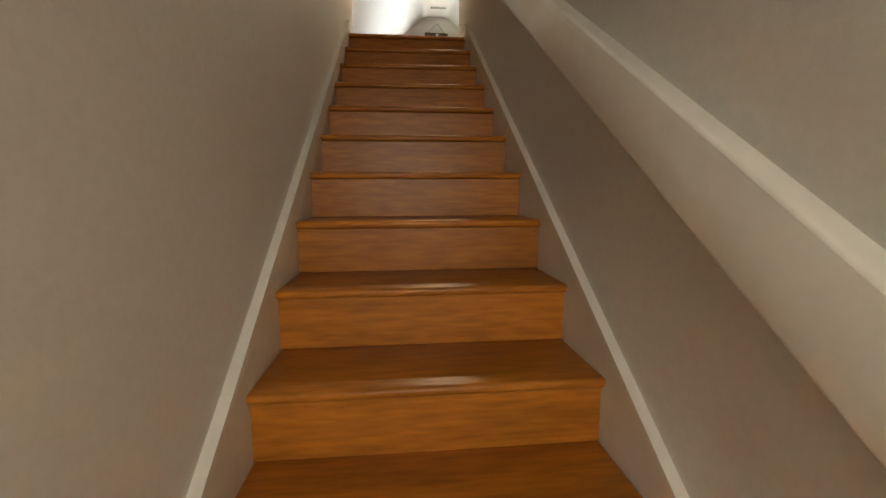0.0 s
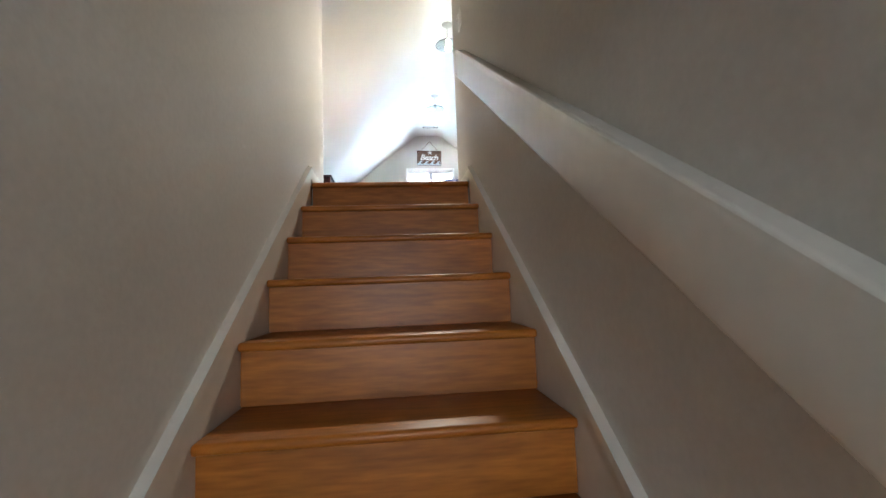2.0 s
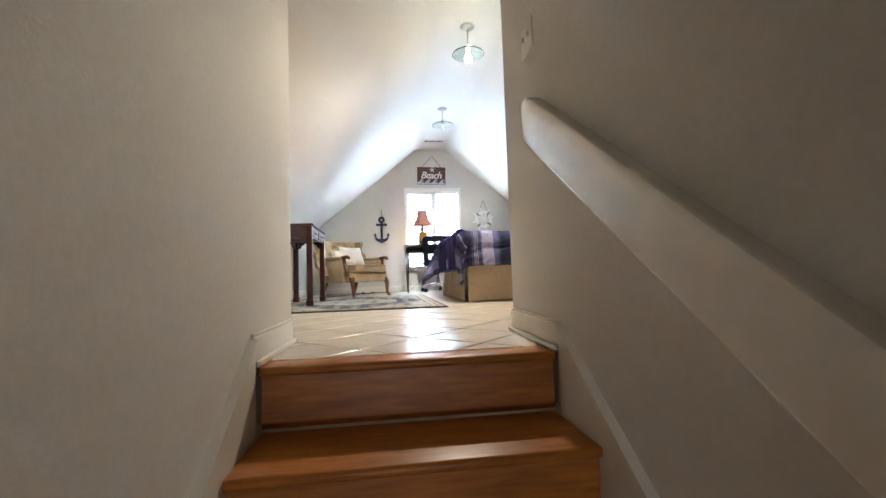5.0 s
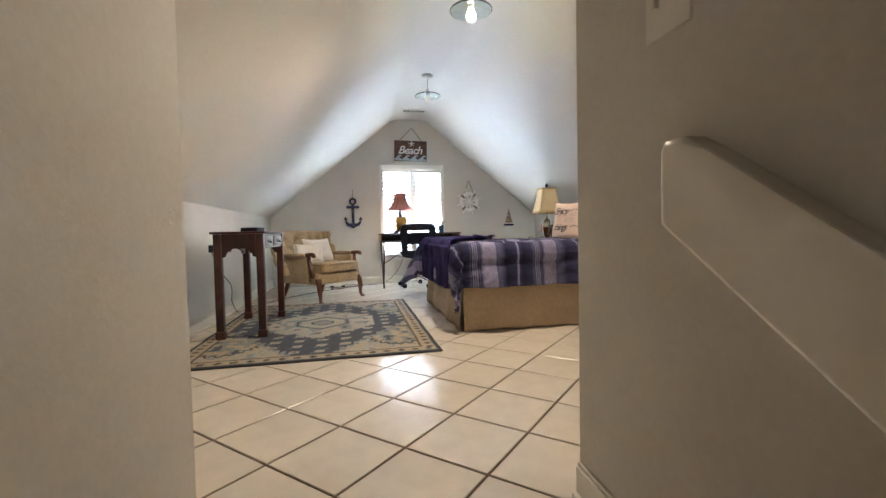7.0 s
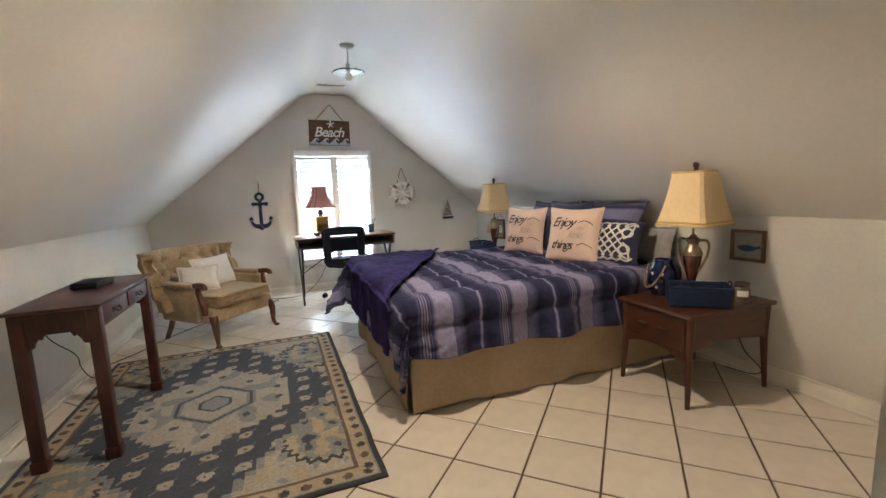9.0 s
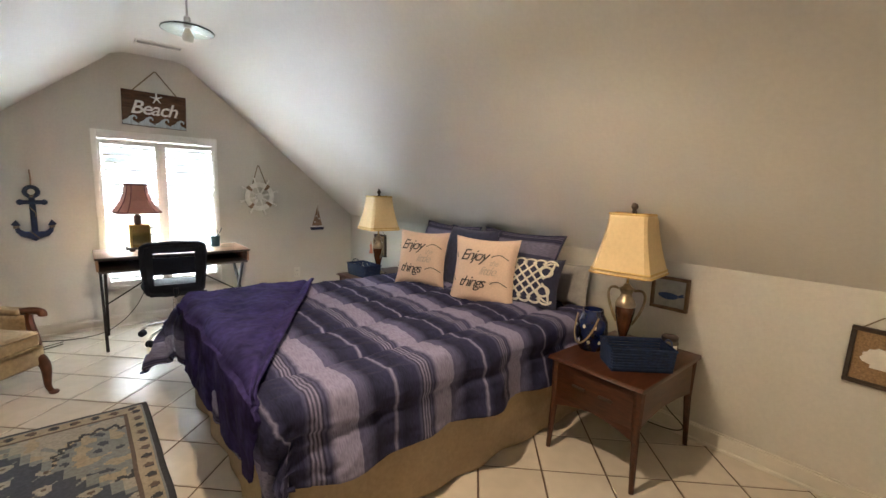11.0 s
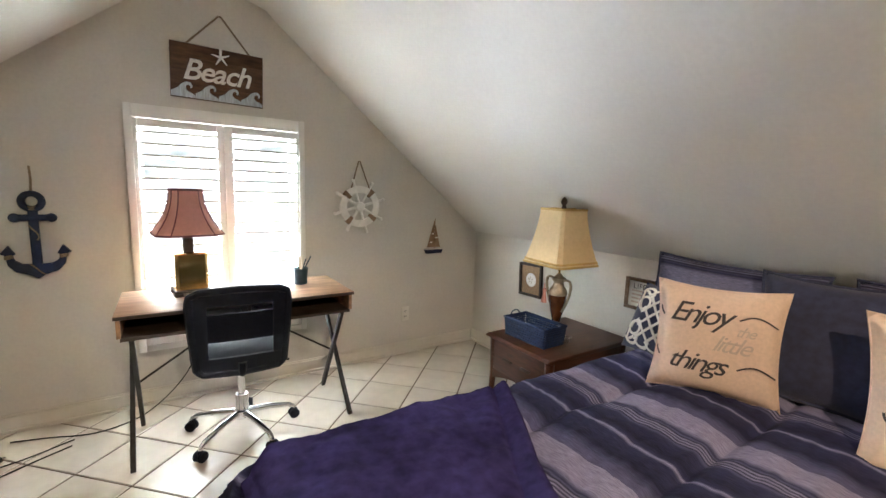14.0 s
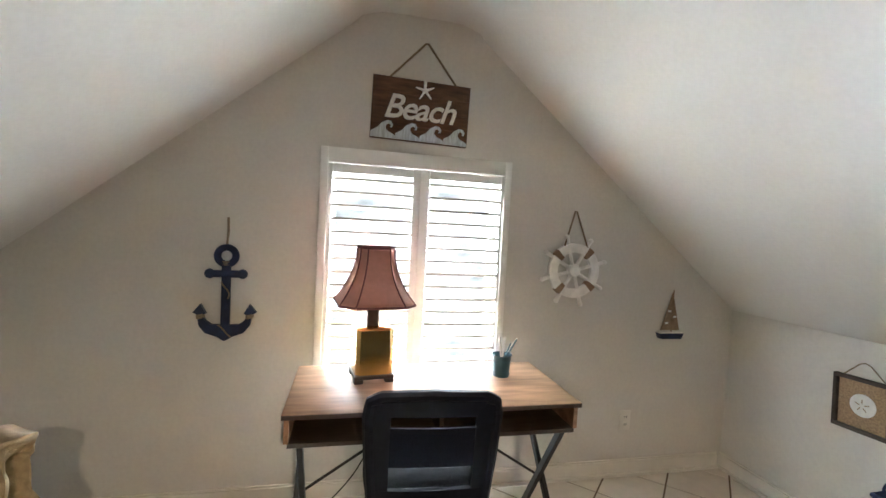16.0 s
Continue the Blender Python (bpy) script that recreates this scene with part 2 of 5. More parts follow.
bd = bpy.data.materials.new("bright_outdoors")
bd.use_nodes = True
bn, bl = bd.node_tree.nodes, bd.node_tree.links
bn.remove(bn["Principled BSDF"])
em, tx, rp, tcc = bn.new("ShaderNodeEmission"), bn.new("ShaderNodeTexNoise"), bn.new("ShaderNodeValToRGB"), bn.new("ShaderNodeTexCoord")
tx.inputs["Scale"].default_value, tx.inputs["Detail"].default_value = 1.6, 5
rp.color_ramp.elements[0].position, rp.color_ramp.elements[0].color = 0.36, (0.40, 0.46, 0.45, 1)
rp.color_ramp.elements[1].position, rp.color_ramp.elements[1].color = 0.50, (0.86, 0.94, 1.0, 1)
bl.new(tcc.outputs["Object"], tx.inputs["Vector"])
bl.new(tx.outputs["Fac"], rp.inputs[0])
bl.new(rp.outputs[0], em.inputs[0])
em.inputs[1].default_value = 0.5
bl.new(em.outputs[0], bn["Material Output"].inputs[0])

# ---- shaping helpers ----


def finish(name, bm, mat, smooth=False):
    bmesh.ops.recalc_face_normals(bm, faces=bm.faces[:])
    me = bpy.data.meshes.new(name)
    bm.to_mesh(me)
    bm.free()
    for m in (mat if isinstance(mat, (list, tuple)) else [mat]):
        me.materials.append(m)
    if smooth:
        me.polygons.foreach_set("use_smooth", [True] * len(me.polygons))
        me.set_sharp_from_angle(angle=radians(40))
    return me


def part(name, bm, mat, parent, label="", smooth=True):
    ob = new(name, finish(name, bm, mat, smooth))
    ob.parent = parent
    if label:
        tagged(ob, label)
    return ob


def thing(name, label, category, m=None, group="", kind=""):
    ob = new(name)
    ob.empty_display_size = 0.1
    if m is not None:
        ob.matrix_world = m
    return tagged(ob, label, category, group, kind)


def structure(name, bm, mat, label, category, smooth=False):
    return tagged(new(name, finish(name, bm, mat, smooth)), label, category, kind="structure")


def box(bm, lo, hi, bevel=0.0, seg=2, m=None):
    verts = [bm.verts.new((x, y, z)) for x in (lo[0], hi[0]) for y in (lo[1], hi[1]) for z in (lo[2], hi[2])]
    faces = [bm.faces.new([verts[i] for i in f]) for f in ((0, 1, 3, 2), (4, 6, 7, 5), (0, 4, 5, 1), (2, 3, 7, 6), (0, 2, 6, 4), (1, 5, 7, 3))]
    if bevel:
        edges = list({e for f in faces for e in f.edges})
        out = bmesh.ops.bevel(bm, geom=edges, offset=bevel, segments=seg, profile=0.5, affect="EDGES")
        verts = list({v for f in out["faces"] for v in f.verts} | {v for v in verts if v.is_valid})
    if m is not None:
        bmesh.ops.transform(bm, matrix=m, verts=verts)
    return bm


def boxes(*items, bevel=0.0, seg=2):
    bm = bmesh.new()
    for lo, hi in items:
        box(bm, lo, hi, bevel, seg)
    return bm


def prism(bm, poly, axis, a, b):
    """A polygon given in the two other axes, drawn out along an axis from a to b."""
    def at(p, d):
        return (d, p[0], p[1]) if axis == 0 else (p[0], d, p[1]) if axis == 1 else (p[0], p[1], d)
    lo, hi = [bm.verts.new(at(p, a)) for p in poly], [bm.verts.new(at(p, b)) for p in poly]
    bm.faces.new(lo)
    bm.faces.new(hi[::-1])
    for i in range(len(poly)):
        j = (i + 1) % len(poly)
        bm.faces.new((lo[i], lo[j], hi[j], hi[i]))
    return bm


def prisms(axis, *items):
    bm = bmesh.new()
    for poly, a, b in items:
        prism(bm, poly, axis, a, b)
    return bm


def lathe(bm, profile, n=24, at=(0, 0, 0), axis=None):
    """Rings of (radius, height) round the z axis."""
    m = Matrix.Translation(at) if axis is None else axis
    rings = []
    for r, z in profile:
        rings.append([bm.verts.new(m @ Vector((max(r, 1e-4) * math.cos(2 * math.pi * i / n), max(r, 1e-4) * math.sin(2 * math.pi * i / n), z))) for i in range(n)])
    for a, b in zip(rings, rings[1:]):
        for i in range(n):
            bm.faces.new((a[i], a[(i + 1) % n], b[(i + 1) % n], b[i]))
    bm.faces.new(rings[0][::-1])
    bm.faces.new(rings[-1])
    return bm


def square_rings(bm, rings, chamfer=0.18):
    """Square sections with cut corners: (half width, height) from the bottom up."""
    made = []
    for h, z in rings:
        c = h * (1 - chamfer)
        made.append([bm.verts.new((x, y, z)) for x, y in ((h, -c), (h, c), (c, h), (-c, h), (-h, c), (-h, -c), (-c, -h), (c, -h))])
    for a, b in zip(made, made[1:]):
        for i in range(8):
            bm.faces.new((a[i], a[(i + 1) % 8], b[(i + 1) % 8], b[i]))
    return made


def tube(bm, pts, r, n=8, closed=False, taper=None):
    pts = [Vector(p) for p in pts]
    rings, count = [], len(pts)
    side = None
    for i, p in enumerate(pts):
        d = (pts[(i + 1) % count] - pts[i - 1]) if closed else pts[min(i + 1, count - 1)] - pts[max(i - 1, 0)]
        d.normalize()
        if side is None:
            side = d.orthogonal().normalized()
        side = (side - d * side.dot(d)).normalized()
        up = d.cross(side)
        rr = r if taper is None else r + (taper - r) * i / (count - 1)
        rings.append([bm.verts.new(p + (side * math.cos(2 * math.pi * k / n) + up * math.sin(2 * math.pi * k / n)) * rr) for k in range(n)])
    for i in range(count if closed else count - 1):
        a, b = rings[i], rings[(i + 1) % count]
        for k in range(n):
            bm.faces.new((a[k], a[(k + 1) % n], b[(k + 1) % n], b[k]))
    if not closed:
        bm.faces.new(rings[0][::-1])
        bm.faces.new(rings[-1])
    return bm


def bezier(p0, p1, p2, p3, n=12):
    return [Vector(p0) * (1 - t) ** 3 + Vector(p1) * 3 * t * (1 - t) ** 2 + Vector(p2) * 3 * t * t * (1 - t) + Vector(p3) * t ** 3 for t in (i / n for i in range(n + 1))]


def grid_mesh(bm, nu, nv, place, uv=None):
    """A sheet of nu x nv cells; place(a, b) with a, b from 0 to 1; uv gives the cloth map."""
    vs = [[bm.verts.new(place(i / nu, j / nv)) for j in range(nv + 1)] for i in range(nu + 1)]
    lay = bm.loops.layers.uv.new("cloth") if uv and not bm.loops.layers.uv else (bm.loops.layers.uv.active if uv else None)
    for i in range(nu):
        for j in range(nv):
            f = bm.faces.new((vs[i][j], vs[i + 1][j], vs[i + 1][j + 1], vs[i][j + 1]))
            if lay is not None:
                for lp, (a, b) in zip(f.loops, ((i, j), (i + 1, j), (i + 1, j + 1), (i, j + 1))):
                    lp[lay].uv = uv(a / nu, b / nv)
    return vs


def text_mesh(body, size, shear=0.0, space=1.0, extrude=0.0, bold=0.0):
    """The writing as a mesh in its own plane, centred."""
    cu = bpy.data.curves.new("writing", "FONT")
    cu.body, cu.size, cu.shear, cu.space_character, cu.extrude, cu.offset = body, size, shear, space, extrude, bold
    cu.align_x, cu.align_y, cu.resolution_u = "CENTER", "CENTER", 3
    ob = new("writing", cu)
    me = bpy.data.meshes.new_from_object(ob.evaluated_get(bpy.context.evaluated_depsgraph_get()))
    bpy.data.objects.remove(ob)
    bpy.data.curves.remove(cu)
    return me

# ---- the shell ----
XL, XR, Y0, YW, KZ = -1.412, 2.540, 3.845, 9.13, 0.975      # knee walls, entry wall, window wall, knee height
FX0, FX1, FZ = 0.335, 0.810, 2.392                        # flat strip of the ceiling
SL, SR = -0.587, 0.342                                    # stair walls
RISE, RUN, TOPY, STEPS = 0.187, 0.2743, 3.33, 14
LOW = -RISE * STEPS


def roof(x):
    """Height of the ceiling over x."""
    if x < FX0:
        return KZ + (FZ - KZ) * (x - XL) / (FX0 - XL)
    return FZ if x < FX1 else KZ + (FZ - KZ) * (XR - x) / (XR - FX1)


def gable(x0, x1, z0):
    xs = [x0] + [x for x in (FX0, FX1) if x0 < x < x1] + [x1]
    return [(x0, z0)] + [(x1, z0)] + [(x, roof(x) + 0.03) for x in xs[::-1]]


WX0, WX1, WZ0, WZ1 = 0.152, 1.042, 0.363, 1.662            # window opening
structure("wall_window", prisms(1, (gable(XL - 0.1, WX0, -0.1), YW, YW + 0.14), (gable(WX1, XR + 0.1, -0.1), YW, YW + 0.14),
          ([(WX0, -0.1), (WX1, -0.1), (WX1, WZ0), (WX0, WZ0)], YW, YW + 0.14), (gable(WX0, WX1, WZ1), YW, YW + 0.14)), WALL,
          "cream painted gable wall with a shuttered window", "wall")
structure("wall_knee_west", boxes(((XL - 0.1, Y0 - 0.12, -0.1), (XL, YW, KZ + 0.02))), WALL, "low cream painted knee wall under the sloped ceiling", "wall")
structure("wall_knee_east", boxes(((XR, Y0 - 0.12, -0.1), (XR + 0.1, YW, KZ + 0.02))), WALL, "low cream painted knee wall behind the bed", "wall")
structure("wall_entry", prisms(1, (gable(XL - 0.1, SL - 0.12, -0.1), Y0 - 0.12, Y0), (gable(SR + 0.12, XR + 0.1, -0.1), Y0 - 0.12, Y0)), WALL,
          "cream painted wall on both sides of the stair opening", "wall")
structure("wall_stair_west", prisms(0, ([(-4.0, LOW - 0.1), (Y0, LOW - 0.1), (Y0, roof(SL) + 0.01), (-4.0, roof(SL) + 0.01)], SL - 0.12, SL)), WALL,
          "plain cream painted stairwell wall", "wall")
structure("wall_stair_east", prisms(0, ([(-4.0, LOW - 0.1), (Y0 - 0.005, LOW - 0.1), (Y0 - 0.005, roof(SR) + 0.03), (-4.0, roof(SR) + 0.03)], SR, SR + 0.12)), WALL,
          "plain cream painted stairwell wall with a handrail", "wall")
# unseen hall walls and ceiling, added to close the stairwell and shape its light
structure("wall_added_hall_end", boxes(((SL - 0.12, -4.12, LOW - 0.1), (SR + 0.12, -4.0, 0.0))), WALL, "unseen plain cream wall added at the foot of the stairs", "wall")
structure("wall_added_header", prisms(1, (gable(SL, SR, -0.20), -0.42, -0.30)), WALL, "unseen plain wall added above the foot of the stairs", "wall")
structure("ceiling_added_hall", boxes(((SL, -4.0, -0.36), (SR, -0.30, -0.20))), CEIL, "unseen flat white ceiling added over the foot of the stairs", "ceiling")

# vaulted ceiling with softly rounded bends
prof = []
for cx, sgn in ((FX0, 1), (FX1, -1)):
    bend = [(-0.10, -0.10 * (FZ - KZ) / (FX0 - XL)), (-0.05, -0.032), (0.0, -0.014), (0.05, -0.003), (0.09, 0.0)]
    pts = [(cx + sgn * dx, FZ + dz) for dx, dz in bend]
    prof += pts if sgn > 0 else pts[::-1]
prof = [(XL - 0.1, roof(XL) - 0.1 * 0.852)] + prof + [(XR + 0.1, roof(XR) - 0.1 * 0.867)]
cb = bmesh.new()
prism(cb, prof + [(x, z + 0.16) for x, z in prof[::-1]], 1, -0.44, YW + 0.14)
structure("ceiling", cb, CEIL, "white vaulted attic ceiling with a narrow flat strip", "ceiling", True)

# stairs: each step with tread and riser
stairs = thing("staircase", "straight flight of varnished orange oak steps between white skirts", "stairs", kind="structure")
for k in range(STEPS):
    y, z = TOPY - RUN * k, -RISE * k
    tb = bmesh.new()
    back = y + (0.11 if k == 0 else RUN + 0.044)
    box(tb, (SL + 0.018, y, z - 0.028), (SR - 0.018, back, z), 0.011, 3)
    part("tread", tb, OAK, stairs)
    part("riser", boxes(((SL + 0.020, y + 0.028, z - RISE), (SR - 0.020, y + 0.046, z - 0.027)), bevel=0.001, seg=1), OAK, stairs)
structure("wall_landing_edge", boxes(((SL - 0.02, TOPY + 0.047, -0.6), (SR + 0.02, TOPY + 0.109, -0.029))), WALL, "closed edge under the landing", "wall")
# unseen solid under the steps, added to stop sky light leaking through
structure("wall_stair_light_block", prisms(0, ([(TOPY + 0.10, -0.13), (TOPY - RUN * 13 + 0.06, LOW - 0.05), (TOPY + 0.10, LOW - 0.05)], SL, SR)), WALL, "unseen block added under the stairs to keep light out", "wall")
structure("floor_hall", boxes(((SL, -4.0, LOW - 0.1), (SR, TOPY - RUN * 13 + 0.03, LOW))), OAK, "varnished oak floor at the foot of the stairs", "floor")


def slope(y):
    return (y - TOPY) * RISE / RUN


for nm, x0, x1, s in (("skirt_west", SL, SL + 0.020, 1), ("skirt_east", SR - 0.020, SR, -1)):
    sk = thing("trim_" + nm, "cream painted skirt board along the stairs", "trim", kind="structure")
    ya, yb = TOPY - RUN * 13.2, TOPY - 0.02
    part("board", prisms(0, ([(ya, slope(ya) - 0.30), (yb, -0.30), (yb, slope(yb) + 0.070), (ya, slope(ya) + 0.070)], x0, x1)), TRIM, sk, smooth=False)
    cap = [(ya, slope(ya) + 0.070), (yb, slope(yb) + 0.070), (yb, slope(yb) + 0.097), (ya, slope(ya) + 0.097)]
    xs = (x0, x1 + 0.007) if s > 0 else (x0 - 0.007, x1)
    part("cap_moulding", prisms(0, (cap, *xs)), TRIM, sk, smooth=False)

# handrail: a deep board with eased edges, fixed flat along the wall
hr = thing("handrail", "cream painted board handrail fixed along the stair wall", "handrail", kind="structure")
hs = 0.6817
hb = bmesh.new()
y1, y0 = 3.478, -1.0
z1 = 0.712
prism(hb, [(y0, z1 - (y1 - y0) * hs), (y1, z1), (y1, z1 + 0.128), (y1 - 0.012, z1 + 0.143), (y1 - 0.050, z1 + 0.143), (y1 - 0.10, z1 + 0.112), (y0, z1 + 0.180 - (y1 - y0) * hs)], 0, SR - 0.050, SR + 0.002)
bmesh.ops.bevel(hb, geom=[e for e in hb.edges if all(v.co.x < SR - 0.04 for v in e.verts)], offset=0.012, segments=3, profile=0.5, affect="EDGES")
part("rail_board", hb, RAIL, hr)

# baseboards with a shoe
def baseboard(name, a, b, axis, side, z=0.0):
    """Along x (axis 0) or y (axis 1); a and b: ends (x, y); side: +1 or -1, the way it faces."""
    bb = thing("baseboard_" + name, "cream painted baseboard with a rounded shoe", "baseboard", kind="structure")
    for nm, t, h0, h1 in (("board", 0.013, 0.0, 0.085), ("top_bead", 0.008, 0.085, 0.097), ("shoe", 0.026, 0.0, 0.018)):
        if axis == 1:
            x0, x1 = sorted((a[0] - side * 0.001, a[0] + side * t))
            bm_ = boxes(((x0, a[1], z + h0 + 0.001), (x1, b[1], z + h1)), bevel=0.003, seg=2)
        else:
            yy0, yy1 = sorted((a[1] - side * 0.001, a[1] + side * t))
            bm_ = boxes(((a[0], yy0, z + h0 + 0.001), (b[0], yy1, z + h1)), bevel=0.003, seg=2)
        part(nm, bm_, TRIM, bb)
    return bb


baseboard("window", (XL + 0.03, YW), (XR - 0.03, YW), 0, -1)
baseboard("west", (XL, Y0), (XL, YW), 1, 1)
baseboard("east", (XR, Y0), (XR, YW), 1, -1)
baseboard("landing_west", (SL, TOPY + 0.0), (SL, Y0 - 0.025), 1, 1)
baseboard("landing_east", (SR, TOPY + 0.0), (SR, Y0 - 0.005), 1, -1)
baseboard("entry_west", (XL + 0.03, Y0), (SL - 0.01, Y0), 0, 1)
baseboard("entry_east", (SR + 0.13, Y0), (XR - 0.03, Y0), 0, 1)

# ---- window with shutters ----
win = thing("window_1", "white window with louvred plantation shutters, bright outdoors behind", "window", kind="structure")
fr = bmesh.new()
for lo, hi in (((0.118, YW - 0.022, 0.327), (0.155, YW + 0.02, 1.730)), ((1.037, YW - 0.022, 0.327), (1.073, YW + 0.02, 1.730)),
               ((0.1555, YW - 0.021, 1.658), (1.0365, YW + 0.02, 1.729)), ((0.1555, YW - 0.021, 0.328), (1.0365, YW + 0.02, 0.363))):
    box(fr, lo, hi, 0.004)
part("window_frame", fr, WHITE, win)
part("window_sill", boxes(((WX0, YW + 0.03, WZ0 - 0.01), (WX1, YW + 0.14, WZ0 + 0.012)), bevel=0.003), WHITE, win)
sash = bmesh.new()
for lo, hi in (((WX0, YW + 0.10, WZ0), (WX0 + 0.04, YW + 0.13, WZ1)), ((WX1 - 0.04, YW + 0.10, WZ0), (WX1, YW + 0.13, WZ1)),
               ((WX0 + 0.041, YW + 0.10, WZ1 - 0.04), (WX1 - 0.041, YW + 0.13, WZ1)), ((WX0 + 0.041, YW + 0.10, 1.00), (WX1 - 0.041, YW + 0.13, 1.04)),
               ((WX0 + 0.041, YW + 0.10, WZ0), (WX1 - 0.041, YW + 0.13, WZ0 + 0.04))):
    box(sash, lo, hi, 0.003, 1)
part("sash", sash, WHITE, win)
for z0, z1 in ((WZ0 + 0.04, 1.0), (1.04, WZ1 - 0.04)):
    pn = part("pane", boxes(((WX0 + 0.04, YW + 0.113, z0), (WX1 - 0.04, YW + 0.117, z1))), PANE, win, smooth=False)
    pn.visible_shadow = False
lv = bmesh.new()
prof = [(sx * 0.031 + 0.0012 * cx, sz * 0.0055 + 0.0012 * cz) for sx, sz, arc in ((1, 1, (0, 45, 90)), (-1, 1, (90, 135, 180)), (-1, -1, (180, 225, 270)), (1, -1, (270, 315, 360)))
        for cx, cz in ((math.cos(radians(a)), math.sin(radians(a))) for a in arc)]
prism(lv, prof, 0, -0.5, 0.5)
louvre_mesh = finish("louvre", lv, WHITE, True)
for px0, px1 in ((0.1555, 0.5990), (0.5996, 1.0365)):
    sh = bmesh.new()
    ox0, ox1 = (0.176, 0.563) if px0 < 0.3 else (0.646, 1.022)
    zb, zt = 0.409, 1.612
    for lo, hi in (((px0, YW - 0.010, 0.3635), (ox0, YW + 0.018, 1.6560)), ((ox1, YW - 0.010, 0.3635), (px1, YW + 0.018, 1.6560)),
                   ((ox0 + 0.0005, YW - 0.009, zt), (ox1 - 0.0005, YW + 0.018, 1.6555)), ((ox0 + 0.0005, YW - 0.009, 0.3638), (ox1 - 0.0005, YW + 0.018, zb))):
        box(sh, lo, hi, 0.003)
    shutter = part("shutter", sh, WHITE, win, "white louvred shutter panel")
    n = 19
    for i in range(n):
        o = new("louvre", louvre_mesh)
        o.parent = shutter
        o.matrix_world = pose((ox0 + ox1) / 2, YW + 0.004, zb + (zt - zb) * (i + 0.5) / n, -6, 0, 0) @ Matrix.Diagonal((ox1 - ox0 - 0.004, 1, 1, 1))
    part("tilt_rod", boxes(((ox1 + 0.010, YW - 0.020, 0.95), (ox1 + 0.017, YW - 0.010, 1.01)), bevel=0.002), WHITE, shutter)
bo = bmesh.new()
box(bo, (-5, 13.0, -4), (6, 13.05, 6))
tagged(new("backdrop", finish("backdrop", bo, bd)), "bright hazy sky and trees outside the window", "backdrop", kind="structure")

# ---- ceiling fixtures ----
# fixture added around the unseen hall lamp, out of view all along the path
hl = thing("unseen_hall_fixture", "unseen round hall ceiling light, added with a white glass bowl", "ceiling light", Matrix.Translation((-0.13, -2.6, -0.36)))
part("rim", lathe(bmesh.new(), [(0.0, 0.001), (0.15, 0.001), (0.152, -0.02), (0.13, -0.024), (0.0, -0.024)], 28), NICKEL, hl)
gb = part("glass_bowl", lathe(bmesh.new(), [(0.128, -0.025), (0.12, -0.06), (0.08, -0.095), (0.0, -0.108)], 28), PLATE, hl, "white glass bowl")
gb.visible_shadow = False



def pendant(name, x, y, lit, drop):
    th = thing(name, "lit glass disc pendant with a warm bulb, hung from the ceiling" if lit else "unlit glass disc pendant on a thin metal stem",
               "ceiling light", Matrix.Translation((x, y, FZ)), group="attic pendants")
    part("canopy", lathe(bmesh.new(), [(0.0, 0.002), (0.058, 0.002), (0.062, -0.006), (0.050, -0.018), (0.014, -0.026), (0.0, -0.027)], 28), NICKEL, th)
    part("stem", lathe(bmesh.new(), [(0.0055, -0.02), (0.0055, -drop + 0.05)], 10), NICKEL, th)
    part("socket", lathe(bmesh.new(), [(0.006, -drop + 0.06), (0.016, -drop + 0.055), (0.021, -drop + 0.02), (0.021, -drop - 0.004)], 18), NICKEL, th)
    d = part("glass_disc", lathe(bmesh.new(), [(0.020, -drop + 0.012), (0.06, -drop + 0.010), (0.112, -drop - 0.002), (0.135, -drop - 0.014), (0.137, -drop - 0.019),
             (0.133, -drop - 0.021), (0.110, -drop - 0.009), (0.06, -drop + 0.003), (0.020, -drop + 0.005)], 40), GLASSDISC, th, "clear greenish glass disc")
    d.visible_shadow = False
    b = part("bulb", lathe(bmesh.new(), [(0.012, -drop), (0.017, -drop - 0.018), (0.030, -drop - 0.045), (0.031, -drop - 0.060), (0.022, -drop - 0.080), (0.004, -drop - 0.088)], 20),
             BULB if lit else PLATE, th, "glowing warm bulb" if lit else "")
    if lit:
        b.visible_shadow = False
    return th


pendant("pendant_lamp", 0.54, 5.53, True, 0.232)
pendant("pendant_lamp", 0.556, 7.345, False, 0.202)
vent = thing("ceiling_vent", "white metal register in the flat ceiling strip", "vent", Matrix.Translation((0.590, 8.67, FZ)))
part("frame", boxes(((-0.165, -0.065, -0.006), (0.165, -0.050, 0.001)), ((-0.165, 0.050, -0.006), (0.165, 0.065, 0.001)), ((-0.165, -0.0495, -0.006), (-0.150, 0.0495, 0.001)), ((0.150, -0.0495, -0.006), (0.165, 0.0495, 0.001)), bevel=0.001, seg=1), GRILLE, vent)
# dark plate in place of the shaded duct behind the slats
part("backing", boxes(((-0.150, -0.050, -0.001), (0.150, 0.050, 0.001))), SLOT, vent, smooth=False)
for i in range(22):
    x = -0.143 + 0.013 * i
    part("slat", boxes(((x, -0.049, -0.005), (x + 0.0045, 0.049, -0.0012))), GRILLE, vent, smooth=False)

# ---- switches, outlet, return grille ----
sw = thing("light_switch", "white double light switch plate on the stair wall", "switch", Matrix.Translation((SR, 3.512, 1.115)))
part("plate", boxes(((-0.006, -0.056, -0.058), (0.001, 0.056, 0.058)), bevel=0.003), PLATE, sw)
for y in (-0.023, 0.023):
    part("toggle", boxes(((-0.016, y - 0.005, -0.004), (-0.006, y + 0.005, 0.014)), bevel=0.002), PLATE, sw)
